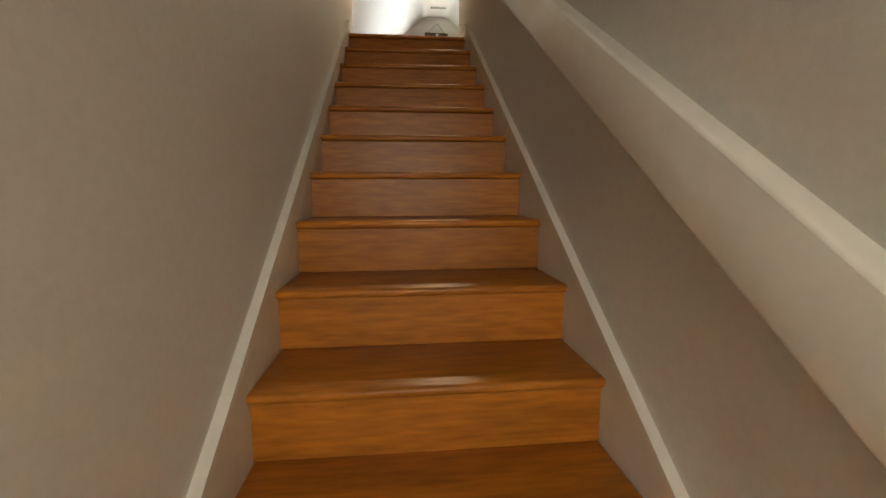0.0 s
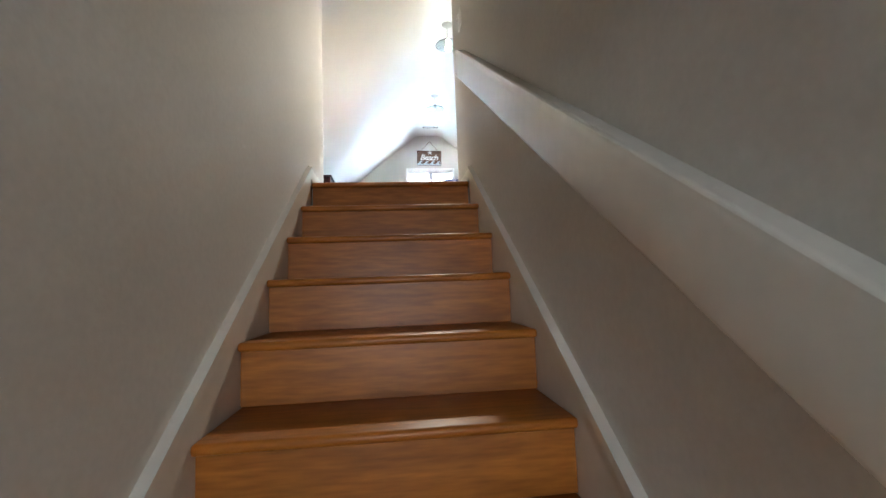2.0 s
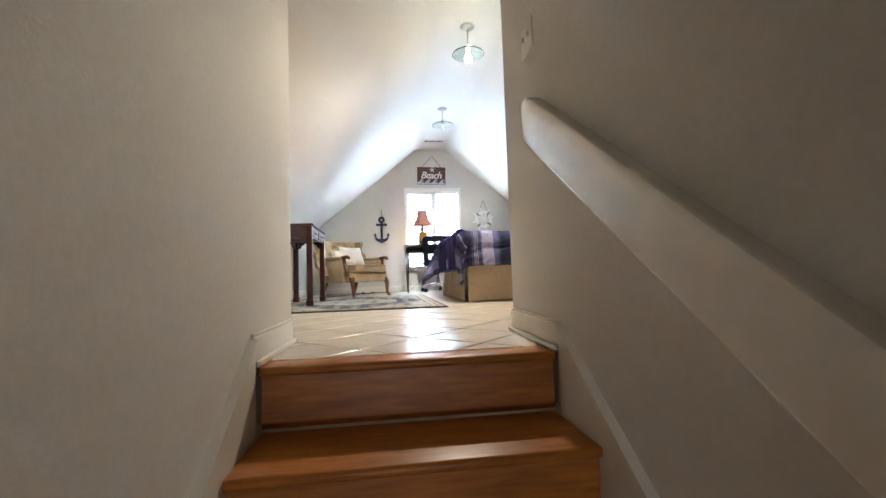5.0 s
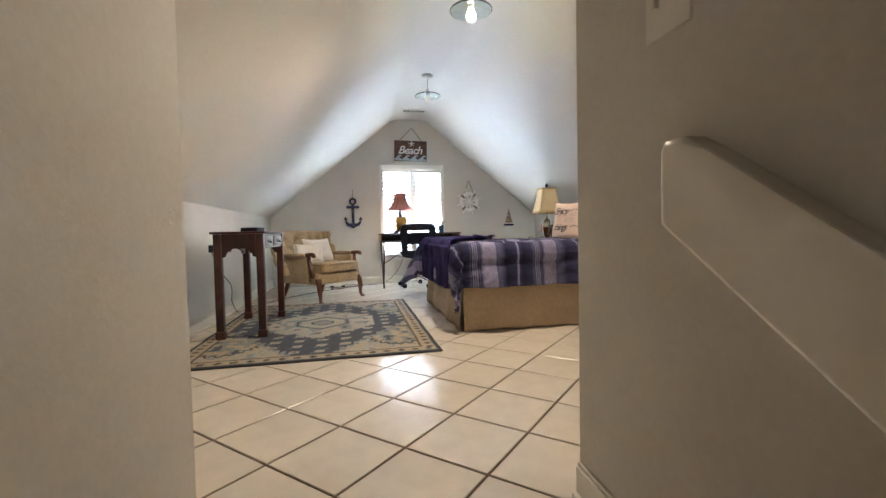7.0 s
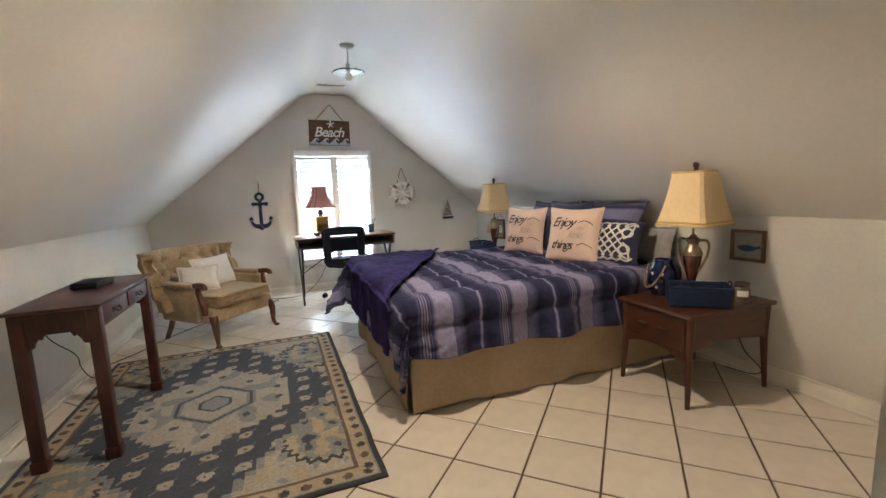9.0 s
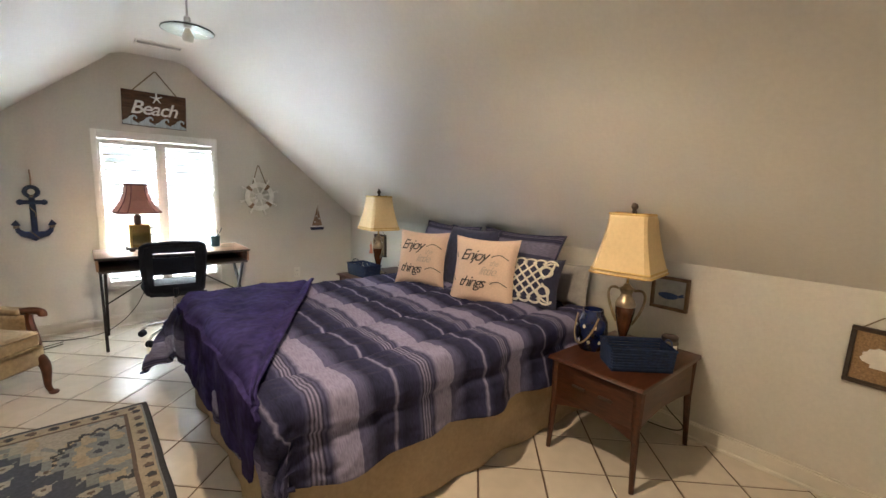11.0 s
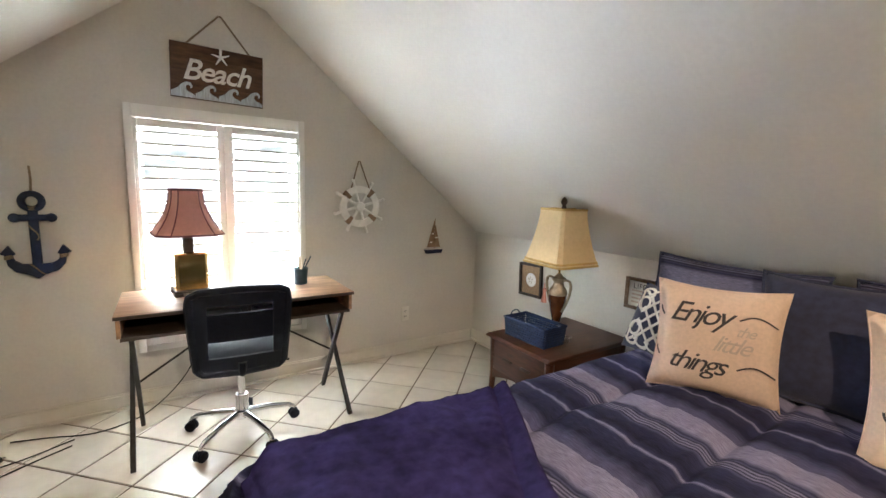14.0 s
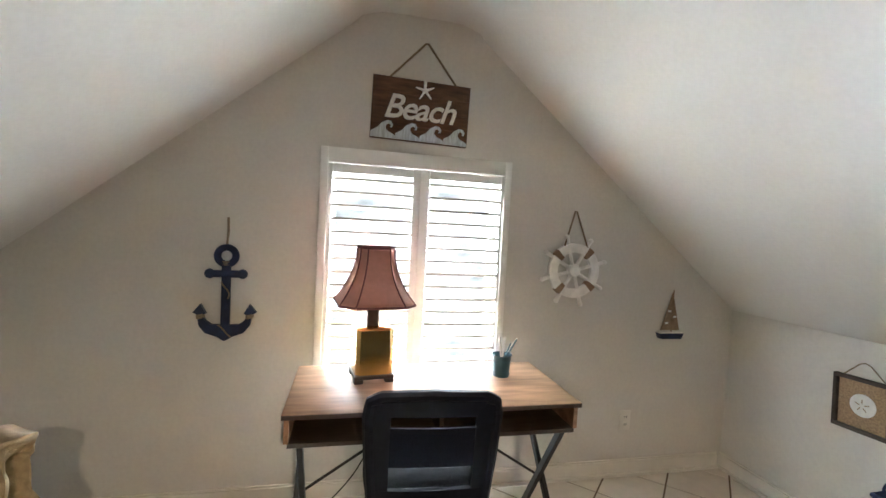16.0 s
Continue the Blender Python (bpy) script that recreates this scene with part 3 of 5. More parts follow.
ou = thing("outlet", "white wall outlet above the baseboard", "outlet", Matrix.Translation((1.855, YW, 0.325)))
part("plate", boxes(((-0.035, -0.006, -0.057), (0.035, 0.001, 0.057)), bevel=0.003), PLATE, ou)
for z in (-0.022, 0.022):
    part("socket", boxes(((-0.016, -0.009, z - 0.014), (0.016, -0.006, z + 0.014)), bevel=0.002), PLATE, ou)
# dark bars on the sockets put the shade of the prong holes into colour
for dx, z in ((-0.006, -0.022), (0.006, -0.022), (-0.006, 0.022), (0.006, 0.022)):
    part("slot", boxes(((dx - 0.0015, -0.0105, z - 0.005), (dx + 0.0015, -0.009, z + 0.005))), SLOT, ou, smooth=False)
gr = thing("return_grille", "cream enamelled return air grille low in the knee wall", "grille", Matrix.Translation((XL, 5.04, 0.553)))
part("frame", boxes(((-0.001, -0.315, 0.19), (0.012, 0.315, 0.228)), ((-0.001, -0.315, -0.228), (0.012, 0.315, -0.19)), ((-0.001, -0.315, -0.1895), (0.012, -0.277, 0.1895)), ((-0.001, 0.277, -0.1895), (0.012, 0.315, 0.1895)), bevel=0.003), GRILLE, gr)
part("filter", boxes(((-0.0005, -0.277, -0.19), (0.002, 0.277, 0.19))), FILTER, gr, smooth=False)
for z in (-0.095, 0.0, 0.095):
    part("bar", boxes(((0.002, -0.277, z - 0.010), (0.010, 0.277, z + 0.010)), bevel=0.002), GRILLE, gr)

# ---- bed ----
BX0, BX1, BY0, BY1, BZ = 0.505, 2.515, 5.755, 7.255, 0.570
bed = thing("bed", "queen bed made up with a striped violet comforter and khaki skirt", "bed", Matrix.Translation((BX0, BY0, 0)))
part("mattress", boxes(((0.02, 0.02, 0.30), (BX1 - BX0, BY1 - BY0 - 0.02, BZ - 0.03)), bevel=0.05, seg=3), IVORY, bed)
part("box_spring", boxes(((0.03, 0.03, 0.06), (BX1 - BX0, BY1 - BY0 - 0.03, 0.298)), bevel=0.02), IVORY, bed)


def skirt_sheet(p0, p1, out, seed):
    """A hanging skirt from p0 to p1 with loose folds and a hem seam."""
    bm = bmesh.new()
    p0, p1, out = Vector(p0), Vector(p1), Vector(out)
    n = int((p1 - p0).length / 0.02)

    def at(a, b):
        z = 0.008 + 0.44 * b
        w = noise.noise(Vector((a * (p1 - p0).length * 5 + seed, 0.8 * b, seed))) * 0.034 * (1 - 0.8 * b) + 0.004 * math.sin(a * 23 + seed)
        w += 0.034 * (1 - b) ** 2 - 0.010 * (1 - b) ** 12 - (0.004 if abs(b - 0.30) < 0.02 else 0)
        return p0.lerp(p1, a) + out * w + Vector((0, 0, z))
    grid_mesh(bm, n, 26, at)
    return bm


for a, b, o, s in (((0.0, 0.0, 0), (BX1 - BX0, 0.0, 0), (0, -1, 0), 1.0), ((0.0, BY1 - BY0, 0), (0.0, 0.0, 0), (-1, 0, 0), 4.0), ((BX1 - BX0, BY1 - BY0, 0), (0.0, BY1 - BY0, 0), (0, 1, 0), 9.0)):
    o_ = part("bed_skirt", skirt_sheet(a, b, o, s), SKIRT, bed, "khaki cotton bed skirt with a stitched hem")
    sd = o_.modifiers.new("thick", "SOLIDIFY")
    sd.thickness = 0.003


def drape(u, v, foot, side, radius, lift, seed, flare=0.0):
    """Cloth over the bed. u: metres from the head to the foot and over it, v: across. Returns the place in the bed's frame."""
    L, W = BX1 - BX0, BY1 - BY0
    a = max(0.0, u - L)
    b = max(0.0, -v, v - W)
    r = math.hypot(a, b)
    z, ox, oy = BZ + lift, 0.0, 0.0
    if r > 0:
        q = r / radius
        out, down = (radius * math.sin(q), radius * (1 - math.cos(q))) if q < math.pi / 2 else (radius, radius + r - radius * math.pi / 2)
        sway = noise.noise(Vector((u * 3.1 + seed, v * 3.1, seed))) * 0.05 * min(1, r / 0.25) + 0.022 * math.sin((u if b > a else v) * 17 + seed) * min(1, r / 0.3)
        out += sway + flare * r + (0.8 * min(a, b) if v > W else 0.0)
        z -= down
        ox, oy = -a / r * min(out, 0.085 + 0.25 * min(1.0, max(0.0, (v - W + 0.22) / 0.34))), (-b if v < 0 else b) / r * out
    x = L - min(u, L) + ox
    y = min(max(v, 0), W) + oy
    return x, y, z, r


def comforter_at(a, b):
    u, v = 0.12 + a * 2.27, -0.34 + b * 2.22
    x, y, z, r = drape(u, v, 0.3, 0.3, 0.065, 0.055, 2.0, 0.04)
    k = (v + 0.17) / 0.37
    gap = 0.37 * abs(k - round(k))
    puff = 0.62 * (1 - math.exp(-(gap / 0.020) ** 2)) + 0.38 * math.sin(math.pi * gap / 0.37)
    seam_u = abs(math.sin(math.pi * (u - 0.25) / 0.62)) ** 0.4
    amp = 0.030 if r < 0.05 else 0.024
    h = amp * (puff * (0.85 + 0.15 * seam_u) - 0.7) + 0.016 * noise.noise(Vector((u * 4, v * 4, 1))) + 0.010 * noise.noise(Vector((u * 9, v * 17, 4))) + 0.004 * noise.noise(Vector((u * 24, v * 40, 9)))
    crumple = min(1.0, max(0.0, (u - 1.67) / 0.2)) * min(1.0, max(0.0, (-0.02 - v) / 0.1))
    h += crumple * (0.016 * abs(noise.noise(Vector((u * 17, v * 17, 6)))) + 0.008 * noise.noise(Vector((u * 34, v * 34, 7))))
    if r < 0.10:
        z += h
    else:
        y += -h if v < 0 else (h if v > BY1 - BY0 else 0)
        x -= h if u > BX1 - BX0 else 0
    return x, y, max(z, 0.05)


cm = bmesh.new()
grid_mesh(cm, 150, 240, comforter_at, lambda a, b: (a * 2.27, b * 2.22))
co = part("comforter", cm, PLAID, bed, "quilted comforter striped in violet, navy and lavender")
md = co.modifiers.new("thick", "SOLIDIFY")
md.thickness, md.offset = 0.022, -1

# throw laid across the far foot corner
tw = bmesh.new()


def throw_at(a, b):
    e0, e1 = Vector((1.26, 1.50)), Vector((2.13, -0.02))
    edge = e0.lerp(e1, b)
    corner = Vector((2.44, 1.38))
    far = Vector((2.00, 1.52)).lerp(corner, b / 0.4) if b < 0.4 else corner.lerp(Vector((2.42, 0.10)), (b - 0.4) / 0.6)
    p = edge.lerp(far, a)
    x, y, z, r = drape(p.x, p.y, 0, 0, 0.078, 0.098, 7.0, 0.03)
    h = 0.016 * noise.noise(Vector((p.x * 5, p.y * 5, 3))) + 0.008 * noise.noise(Vector((p.x * 14, p.y * 14, 8))) + 0.003 * noise.noise(Vector((p.x * 34, p.y * 34, 2))) + 0.010 * noise.noise(Vector((p.x * 9 + p.y * 6, p.y * 2, 5)))
    h += 0.012 * math.exp(-((a - 0.02) / 0.02) ** 2) - 0.012 * math.exp(-((a - 0.075) / 0.014) ** 2)
    if r > 0.1:
        x -= 0.016 + 0.5 * h
        y += 0.03 if p.y > 1.5 else 0
    return x, y, z + (h if r < 0.1 else 0)


grid_mesh(tw, 110, 150, throw_at)
th_ob = tagged(new("throw_blanket", finish("throw_blanket", tw, THROW, True)), "plush violet throw draped over the foot of the bed", "blanket")
th_ob.matrix_world = Matrix.Translation((BX0, BY0, 0))
md = th_ob.modifiers.new("thick", "SOLIDIFY")
md.thickness = 0.012


def pillow_z(a, b, w, h, t):
    """Half thickness at a, b from -1 to 1."""
    return t / 2 * (max(0.0, 1 - abs(a) ** 2.6) * max(0.0, 1 - abs(b) ** 2.6)) ** 0.42


def face_z(x, y, w, h, t):
    """Half thickness of a pillow under the point x, y of its face."""
    a, b = 2 * x / w, 2 * y / h
    a, b = a / (1 - 0.10 * (1 - min(1.0, b * b))), b / (1 - 0.10 * (1 - min(1.0, a * a)))
    return pillow_z(min(1, max(-1, a)), min(1, max(-1, b)), w, h, t)


def pillow_xy(a, b, w, h):
    pinch = 0.10
    return w / 2 * a * (1 - pinch * (1 - b * b)), h / 2 * b * (1 - pinch * (1 - a * a))


def pillow_rim(w, h):
    """The seam round a pillow."""
    sides = [(-1 + i / 8, -1) for i in range(16)] + [(1, -1 + i / 8) for i in range(16)] + [(1 - i / 8, 1) for i in range(16)] + [(-1, 1 - i / 8) for i in range(16)]
    return [(*pillow_xy(a, b, w, h), 0) for a, b in sides]


def pillow_mesh(bm, w, h, t, seed=0.0, n=22, uvs=None):
    for s in (1, -1):
        def at(a, b):
            a, b = a * 2 - 1, b * 2 - 1
            x, y = pillow_xy(a, b, w, h)
            z = pillow_z(a, b, w, h, t) * s
            z += 0.010 * noise.noise(Vector((x * 7 + seed, y * 7, s))) * (1 - a ** 4) * (1 - b ** 4)
            return x, y, z
        grid_mesh(bm, n, n, at, uvs)
    bmesh.ops.remove_doubles(bm, verts=bm.verts[:], dist=0.0005)
    return bm


def stand(x, y, z, lean, turn, h):
    """Pose of a pillow that stands on its lower edge at x, y, z, faces the way turn names and leans back by lean degrees."""
    return pose(x, y, z, 0, 0, turn) @ pose(0, 0, 0, 90 - lean, 0, 0) @ Matrix.Translation((0, h / 2, 0))


def on_pillow(me, ob, w, h, t, dx, dy, mat, name, label=""):
    """Lays flat writing on the face of a pillow."""
    for v in me.vertices:
        x, y = v.co.x + dx, v.co.y + dy
        v.co = Vector((x, y, face_z(x, y, w, h, t) + 0.007 + v.co.z))
    me.materials.clear()
    me.materials.append(mat)
    o = new(name, me)
    o.parent = ob
    if label:
        tagged(o, label)
    return o


def ribbon(bm, pts, half, z_of, lift=0.004, closed=False):
    prev, first = None, None
    count = len(pts)
    for i, p in enumerate(pts):
        q0, q1 = pts[(i - 1) % count if closed else max(i - 1, 0)], pts[(i + 1) % count if closed else min(i + 1, count - 1)]
        d = Vector((q1[0] - q0[0], q1[1] - q0[1]))
        d = d.normalized() if d.length > 1e-9 else Vector((1, 0))
        s = Vector((-d.y, d.x)) * half
        row = []
        for k, up in ((1, 0.0), (0.55, lift), (-0.55, lift), (-1, 0.0)):
            x, y = p[0] + s.x * k, p[1] + s.y * k
            row.append(bm.verts.new((x, y, z_of(x, y) + up)))
        if prev:
            for a in range(3):
                bm.faces.new((prev[a], prev[a + 1], row[a + 1], row[a]))
        prev, first = row, first or row
    if closed:
        for a in range(3):
            bm.faces.new((prev[a], prev[a + 1], first[a + 1], first[a]))


def script_pillow(m, w):
    h = w
    t = 0.14
    ob = thing("throw_pillow", "peach linen cushion lettered Enjoy the little things", "pillow", m, group="lettered cushions")
    part("cover", pillow_mesh(bmesh.new(), w, h, t, 3.0), BURLAP, ob)
    part("seam", tube(bmesh.new(), pillow_rim(w, h), 0.0028, 5, True), BURLAP, ob)

    def zf(x, y):
        return face_z(x, y, w, h, t) + 0.006
    on_pillow(text_mesh("Enjoy", 0.104, 0.42, 0.80, bold=0.0002), ob, w, h, t, -0.058, 0.088, INK, "lettering", "dark script lettering")
    on_pillow(text_mesh("the", 0.050, 0.45, 0.84, bold=0.0002), ob, w, h, t, 0.082, 0.048, INKPALE, "lettering", "pale script lettering")
    on_pillow(text_mesh("little", 0.080, 0.45, 0.84, bold=0.0002), ob, w, h, t, 0.046, -0.004, INKPALE, "lettering", "pale script lettering")
    on_pillow(text_mesh("things", 0.096, 0.42, 0.80, bold=0.0002), ob, w, h, t, -0.052, -0.082, INK, "lettering", "dark script lettering")
    for x0, y0, s in ((0.062, 0.086, 1), (0.070, -0.082, 1), (-0.168, 0.078, -1), (-0.168, -0.072, -1)):
        bm = bmesh.new()
        pts = [(x0 + s * 0.11 * i / 12, y0 + 0.018 * math.sin(i / 12 * math.pi * 1.15)) for i in range(13)] if s > 0 else [(x0 - 0.012 * math.sin(i / 5), y0 - 0.008 + 0.004 * i) for i in range(9)]
        ribbon(bm, pts, 0.0026, zf, 0.001)
        part("flourish", bm, INK, ob)
    return ob


def lattice_pillow(m, w, h):
    t = 0.15
    ob = thing("lattice_pillow", "navy cushion with a white interlaced lattice", "pillow", m, group="lattice cushions")
    part("cover", pillow_mesh(bmesh.new(), w, h, t, 5.0), NAVY, ob)

    def zf(x, y):
        return face_z(x, y, w, h, t) + 0.004
    bm = bmesh.new()
    step, hx, hy = 0.066, w * 0.25, h * 0.35
    for k in range(-6, 7):
        for s in (1, -1):
            pts = [(x, (x - k * step) * s) for x in (-hx + 2 * hx * i / 40 for i in range(41))]
            pts = [p for p in pts if abs(p[1]) <= hy]
            if len(pts) > 2:
                ribbon(bm, pts, 0.0065, zf)
    for sx in (1, -1):
        for sy in (1, -1):
            cx, cy = sx * (hx + 0.014), sy * hy * 0.52
            ribbon(bm, [(cx + 0.034 * math.cos(a), cy + 0.030 * math.sin(a)) for a in (2 * math.pi * i / 24 for i in range(24))], 0.0065, zf, closed=True)
            ribbon(bm, [(sx * hx, sy * hy * 0.12), (sx * (hx + 0.030), sy * hy * 0.35), (sx * (hx + 0.046), sy * hy * 0.7), (sx * (hx + 0.052), sy * hy * 1.05),
                        (sx * (hx + 0.028), sy * hy * 1.0), (sx * hx, sy * hy * 0.85)], 0.0065, zf)
    for k in range(-2, 3):
        for sy in (1, -1):
            ribbon(bm, [(k * step + 0.036 * math.cos(a), sy * (hy - 0.006 + 0.024 * math.sin(a))) for a in (math.pi * i / 12 for i in range(13))], 0.0065, zf)
    part("lattice", bm, LATTICE, ob, "white corded lattice")
    return ob


def plain_pillow(name, label, m, w, h, t, mat, uv=None, seed=1.0, welt=None):
    ob = thing(name, label, "pillow", m)
    part("cover", pillow_mesh(bmesh.new(), w, h, t, seed, uvs=uv), mat, ob)
    part("welt", tube(bmesh.new(), pillow_rim(w, h), 0.008, 6, True), welt or mat, ob)
    return ob


PZ = BZ + 0.045
script_pillow(stand(1.905, 6.89, PZ - 0.005, 12, -66, 0.41), 0.41)
script_pillow(stand(1.940, 6.285, PZ - 0.018, 15, -66, 0.44), 0.44)
lattice_pillow(stand(2.115, 6.055, PZ - 0.002, 22, -74, 0.33), 0.40, 0.33)
lattice_pillow(stand(2.055, 7.17, PZ - 0.008, 22, -104, 0.33), 0.44, 0.33)
plain_pillow("pillow_sham", "dark striped pillow sham leaning on the knee wall", stand(2.205, 6.30, PZ + 0.005, 20, -88, 0.46), 0.68, 0.46, 0.17, PLAIDBLUE, lambda a, b: (0.40 + b * 0.50, a * 0.7), welt=NAVY)
plain_pillow("pillow_sham", "blue striped pillow sham leaning on the knee wall", stand(2.225, 7.06, PZ + 0.005, 20, -92, 0.45), 0.68, 0.45, 0.17, PLAIDBLUE, lambda a, b: (0.40 + b * 0.50, a * 0.7), 8.0, NAVY)
plain_pillow("square_pillow", "plain navy cotton square pillow", stand(2.095, 6.64, PZ + 0.005, 20, -84, 0.46), 0.46, 0.46, 0.16, NAVY)
plain_pillow("grey_pillow", "grey cotton pillow tucked against the knee wall", stand(2.425, 6.00, PZ - 0.02, 12, -88, 0.28), 0.34, 0.28, 0.09, GREYFAB)

# ---- nightstands with their lamps and small things ----


def nightstand(x, y, label):
    """Origin at the floor under the middle of the front edge, front facing -x."""
    D, W, H = 0.66, 0.485, 0.507
    ob = thing("nightstand", label, "nightstand", Matrix.Translation((x, y, 0)), group="bedside tables")
    tb = bmesh.new()
    prism(tb, [(-0.02, H - 0.012), (0.0, H), (D, H), (D, H - 0.024), (0.01, H - 0.024)], 1, -W / 2, W / 2)
    bmesh.ops.bevel(tb, geom=tb.edges[:], offset=0.003, segments=2, profile=0.5, affect="EDGES")
    part("tabletop", tb, WALNUT, ob)
    part("drawer_front", boxes(((0.012, -W / 2 + 0.045, 0.300), (0.030, W / 2 - 0.045, H - 0.028)), bevel=0.003), WALNUT_DARK, ob)
    for s in (-1, 1):
        part("side_panel", prisms(1, ([(0.03, 0.30), (0.12, 0.325), (0.28, 0.338), (0.44, 0.325), (D - 0.04, 0.30), (D - 0.04, H - 0.024), (0.03, H - 0.024)],
             s * (W / 2 - 0.032), s * (W / 2 - 0.016))), WALNUT, ob, smooth=False)
    ap = [(-W / 2 + 0.04, 0.30)] + [(-W / 2 + 0.04 + (W - 0.08) * i / 12, 0.245 + 0.045 * math.sin(math.pi * i / 12)) for i in range(13)] + [(W / 2 - 0.04, 0.30)]
    part("apron", prisms(0, (ap, 0.014, 0.028)), WALNUT_DARK, ob, smooth=False)
    part("back_panel", boxes(((D - 0.045, -W / 2 + 0.03, 0.30), (D - 0.03, W / 2 - 0.03, H - 0.025))), WALNUT, ob, smooth=False)
    for yy in (-0.07, 0.07):
        part("drawer_pull", boxes(((-0.006, yy - 0.035, 0.385), (0.013, yy + 0.035, 0.397)), bevel=0.004), FRAMEDARK, ob, "dark finger pull")
    for lx in (0.03, D - 0.045):
        for ly in (-W / 2 + 0.03, W / 2 - 0.03):
            lb = bmesh.new()
            tube(lb, [(lx + (0.012 if lx > 0.3 else -0.012), ly + (0.012 if ly > 0 else -0.012), 0.0), (lx, ly, 0.28), (lx, ly, H - 0.025)], 0.012, 8, taper=0.026)
            part("leg", lb, WALNUT, ob)
    return ob


NS1, NS2, NH = (1.815, 5.400), (1.830, 7.812), 0.507
nightstand(*NS1, "mid-century walnut nightstand with a tapered leg base beside the bed")
nightstand(*NS2, "mid-century walnut nightstand with a drawer and arched apron")


def table_lamp(x, y, turn, tassel):
    ob = thing("table_lamp", "urn table lamp, unlit, with a flared cream fabric shade" + (" and tassel" if tassel else ""), "lamp", pose(x, y, NH, 0, 0, turn) @ Matrix.Scale(1.06, 4), group="bedside lamps")
    part("base", lathe(bmesh.new(), [(0.0, 0), (0.056, 0), (0.058, 0.012), (0.045, 0.020), (0.030, 0.036), (0.018, 0.050), (0.022, 0.060), (0.015, 0.070)], 24), ANTIQUE, ob)
    part("urn", lathe(bmesh.new(), [(0.012, 0.066), (0.020, 0.090), (0.034, 0.145), (0.045, 0.205), (0.047, 0.238)], 24), URN, ob, "brown glazed urn body")
    part("collar", lathe(bmesh.new(), [(0.0475, 0.236), (0.050, 0.246), (0.042, 0.268), (0.029, 0.285), (0.026, 0.300), (0.036, 0.318), (0.038, 0.326), (0.020, 0.336), (0.012, 0.350)], 24), ANTIQUE, ob)
    for s in (-1, 1):
        hb_ = bmesh.new()
        tube(hb_, bezier((0, s * 0.038, 0.318), (0, s * 0.118, 0.350), (0, s * 0.090, 0.235), (0, s * 0.036, 0.150), 14), 0.0070, 8)
        part("handle", hb_, ANTIQUE, ob, "scrolled silver handle")
    part("stem", lathe(bmesh.new(), [(0.006, 0.34), (0.006, 0.70)], 10), BRASS, ob)
    sb = bmesh.new()
    rings = []
    for i in range(15):
        t = i / 14
        rings.append((0.088 + 0.055 * (1 - t) ** 1.5, 0.405 + 0.285 * t))
    square_rings(sb, rings, 0.14)
    sh = part("shade", sb, SHADE, ob, "cream fabric shade with a flared square form", smooth=True)
    md_ = sh.modifiers.new("thick", "SOLIDIFY")
    md_.thickness = 0.003
    for h, z in ((0.1445, 0.407), (0.1400, 0.423), (0.0892, 0.688)):
        rb = bmesh.new()
        square_rings(rb, [(h, z - 0.005), (h + 0.002, z), (h - 0.0005, z + 0.005)], 0.14)
        part("shade_trim", rb, SHADETRIM, ob)
    part("finial", lathe(bmesh.new(), [(0.004, 0.690), (0.014, 0.697), (0.008, 0.705), (0.017, 0.722), (0.013, 0.738), (0.003, 0.752)], 14), FRAMEDARK, ob)
    part("shade_spider", boxes(((-0.091, -0.002, 0.690), (0.091, 0.002, 0.694)), ((-0.002, -0.091, 0.6895), (0.002, 0.091, 0.6935))), BRASS, ob, smooth=False)
    if tassel:
        tb_ = lathe(bmesh.new(), [(0.003, 0.31), (0.004, 0.285), (0.010, 0.280), (0.012, 0.270), (0.009, 0.262), (0.016, 0.205)], 12, at=(-0.045, 0.055, -0.02))
        part("tassel", tb_, PINKSHADE, ob, "dusty pink tassel")
    return ob


table_lamp(2.160, 5.440, 6, False)
table_lamp(2.120, 7.808, -4, True)


def basket(x, y, z, turn, w, d, h, label):
    ob = thing("basket", label, "basket", pose(x, y, z, 0, 0, turn), group="navy baskets")
    for nm, lo, hi in (("bottom", (-w / 2, -d / 2, 0.001), (w / 2, d / 2, 0.008)),):
        part(nm, boxes((lo, hi), bevel=0.002), BASKET, ob)
    for sgn, axis in ((1, 0), (-1, 0), (1, 1), (-1, 1)):
        for i in range(7):
            bm = bmesh.new()
            z0 = 0.008 + i * (h - 0.012) / 7
            z1_ = z0 + (h - 0.012) / 7 - 0.001
            o = 0.006 * i / 7
            if axis == 0:
                box(bm, (-w / 2 - o, sgn * (d / 2 + o) - 0.005, z0), (w / 2 + o, sgn * (d / 2 + o) + 0.005, z1_), 0.004)
            else:
                box(bm, (sgn * (w / 2 + o) - 0.005, -d / 2 - o + 0.005, z0), (sgn * (w / 2 + o) + 0.005, d / 2 + o - 0.005, z1_), 0.004)
            part("woven_strip", bm, BASKET, ob)
    rim = bmesh.new()
    tube(rim, [(sx * (w / 2 + 0.006), sy * (d / 2 + 0.006), h) for sx, sy in ((-1, -1), (1, -1), (1, 1), (-1, 1))], 0.007, 8, True)
    part("rim", rim, BASKET, ob)
    for s in (-1, 1):
        hb_ = bmesh.new()
        tube(hb_, bezier((s * (w / 2 + 0.006), -0.035, h), (s * (w / 2 + 0.012), -0.03, h + 0.035), (s * (w / 2 + 0.012), 0.03, h + 0.035), (s * (w / 2 + 0.006), 0.035, h), 10), 0.004, 6)
        part("handle", hb_, BASKET, ob)
    return ob


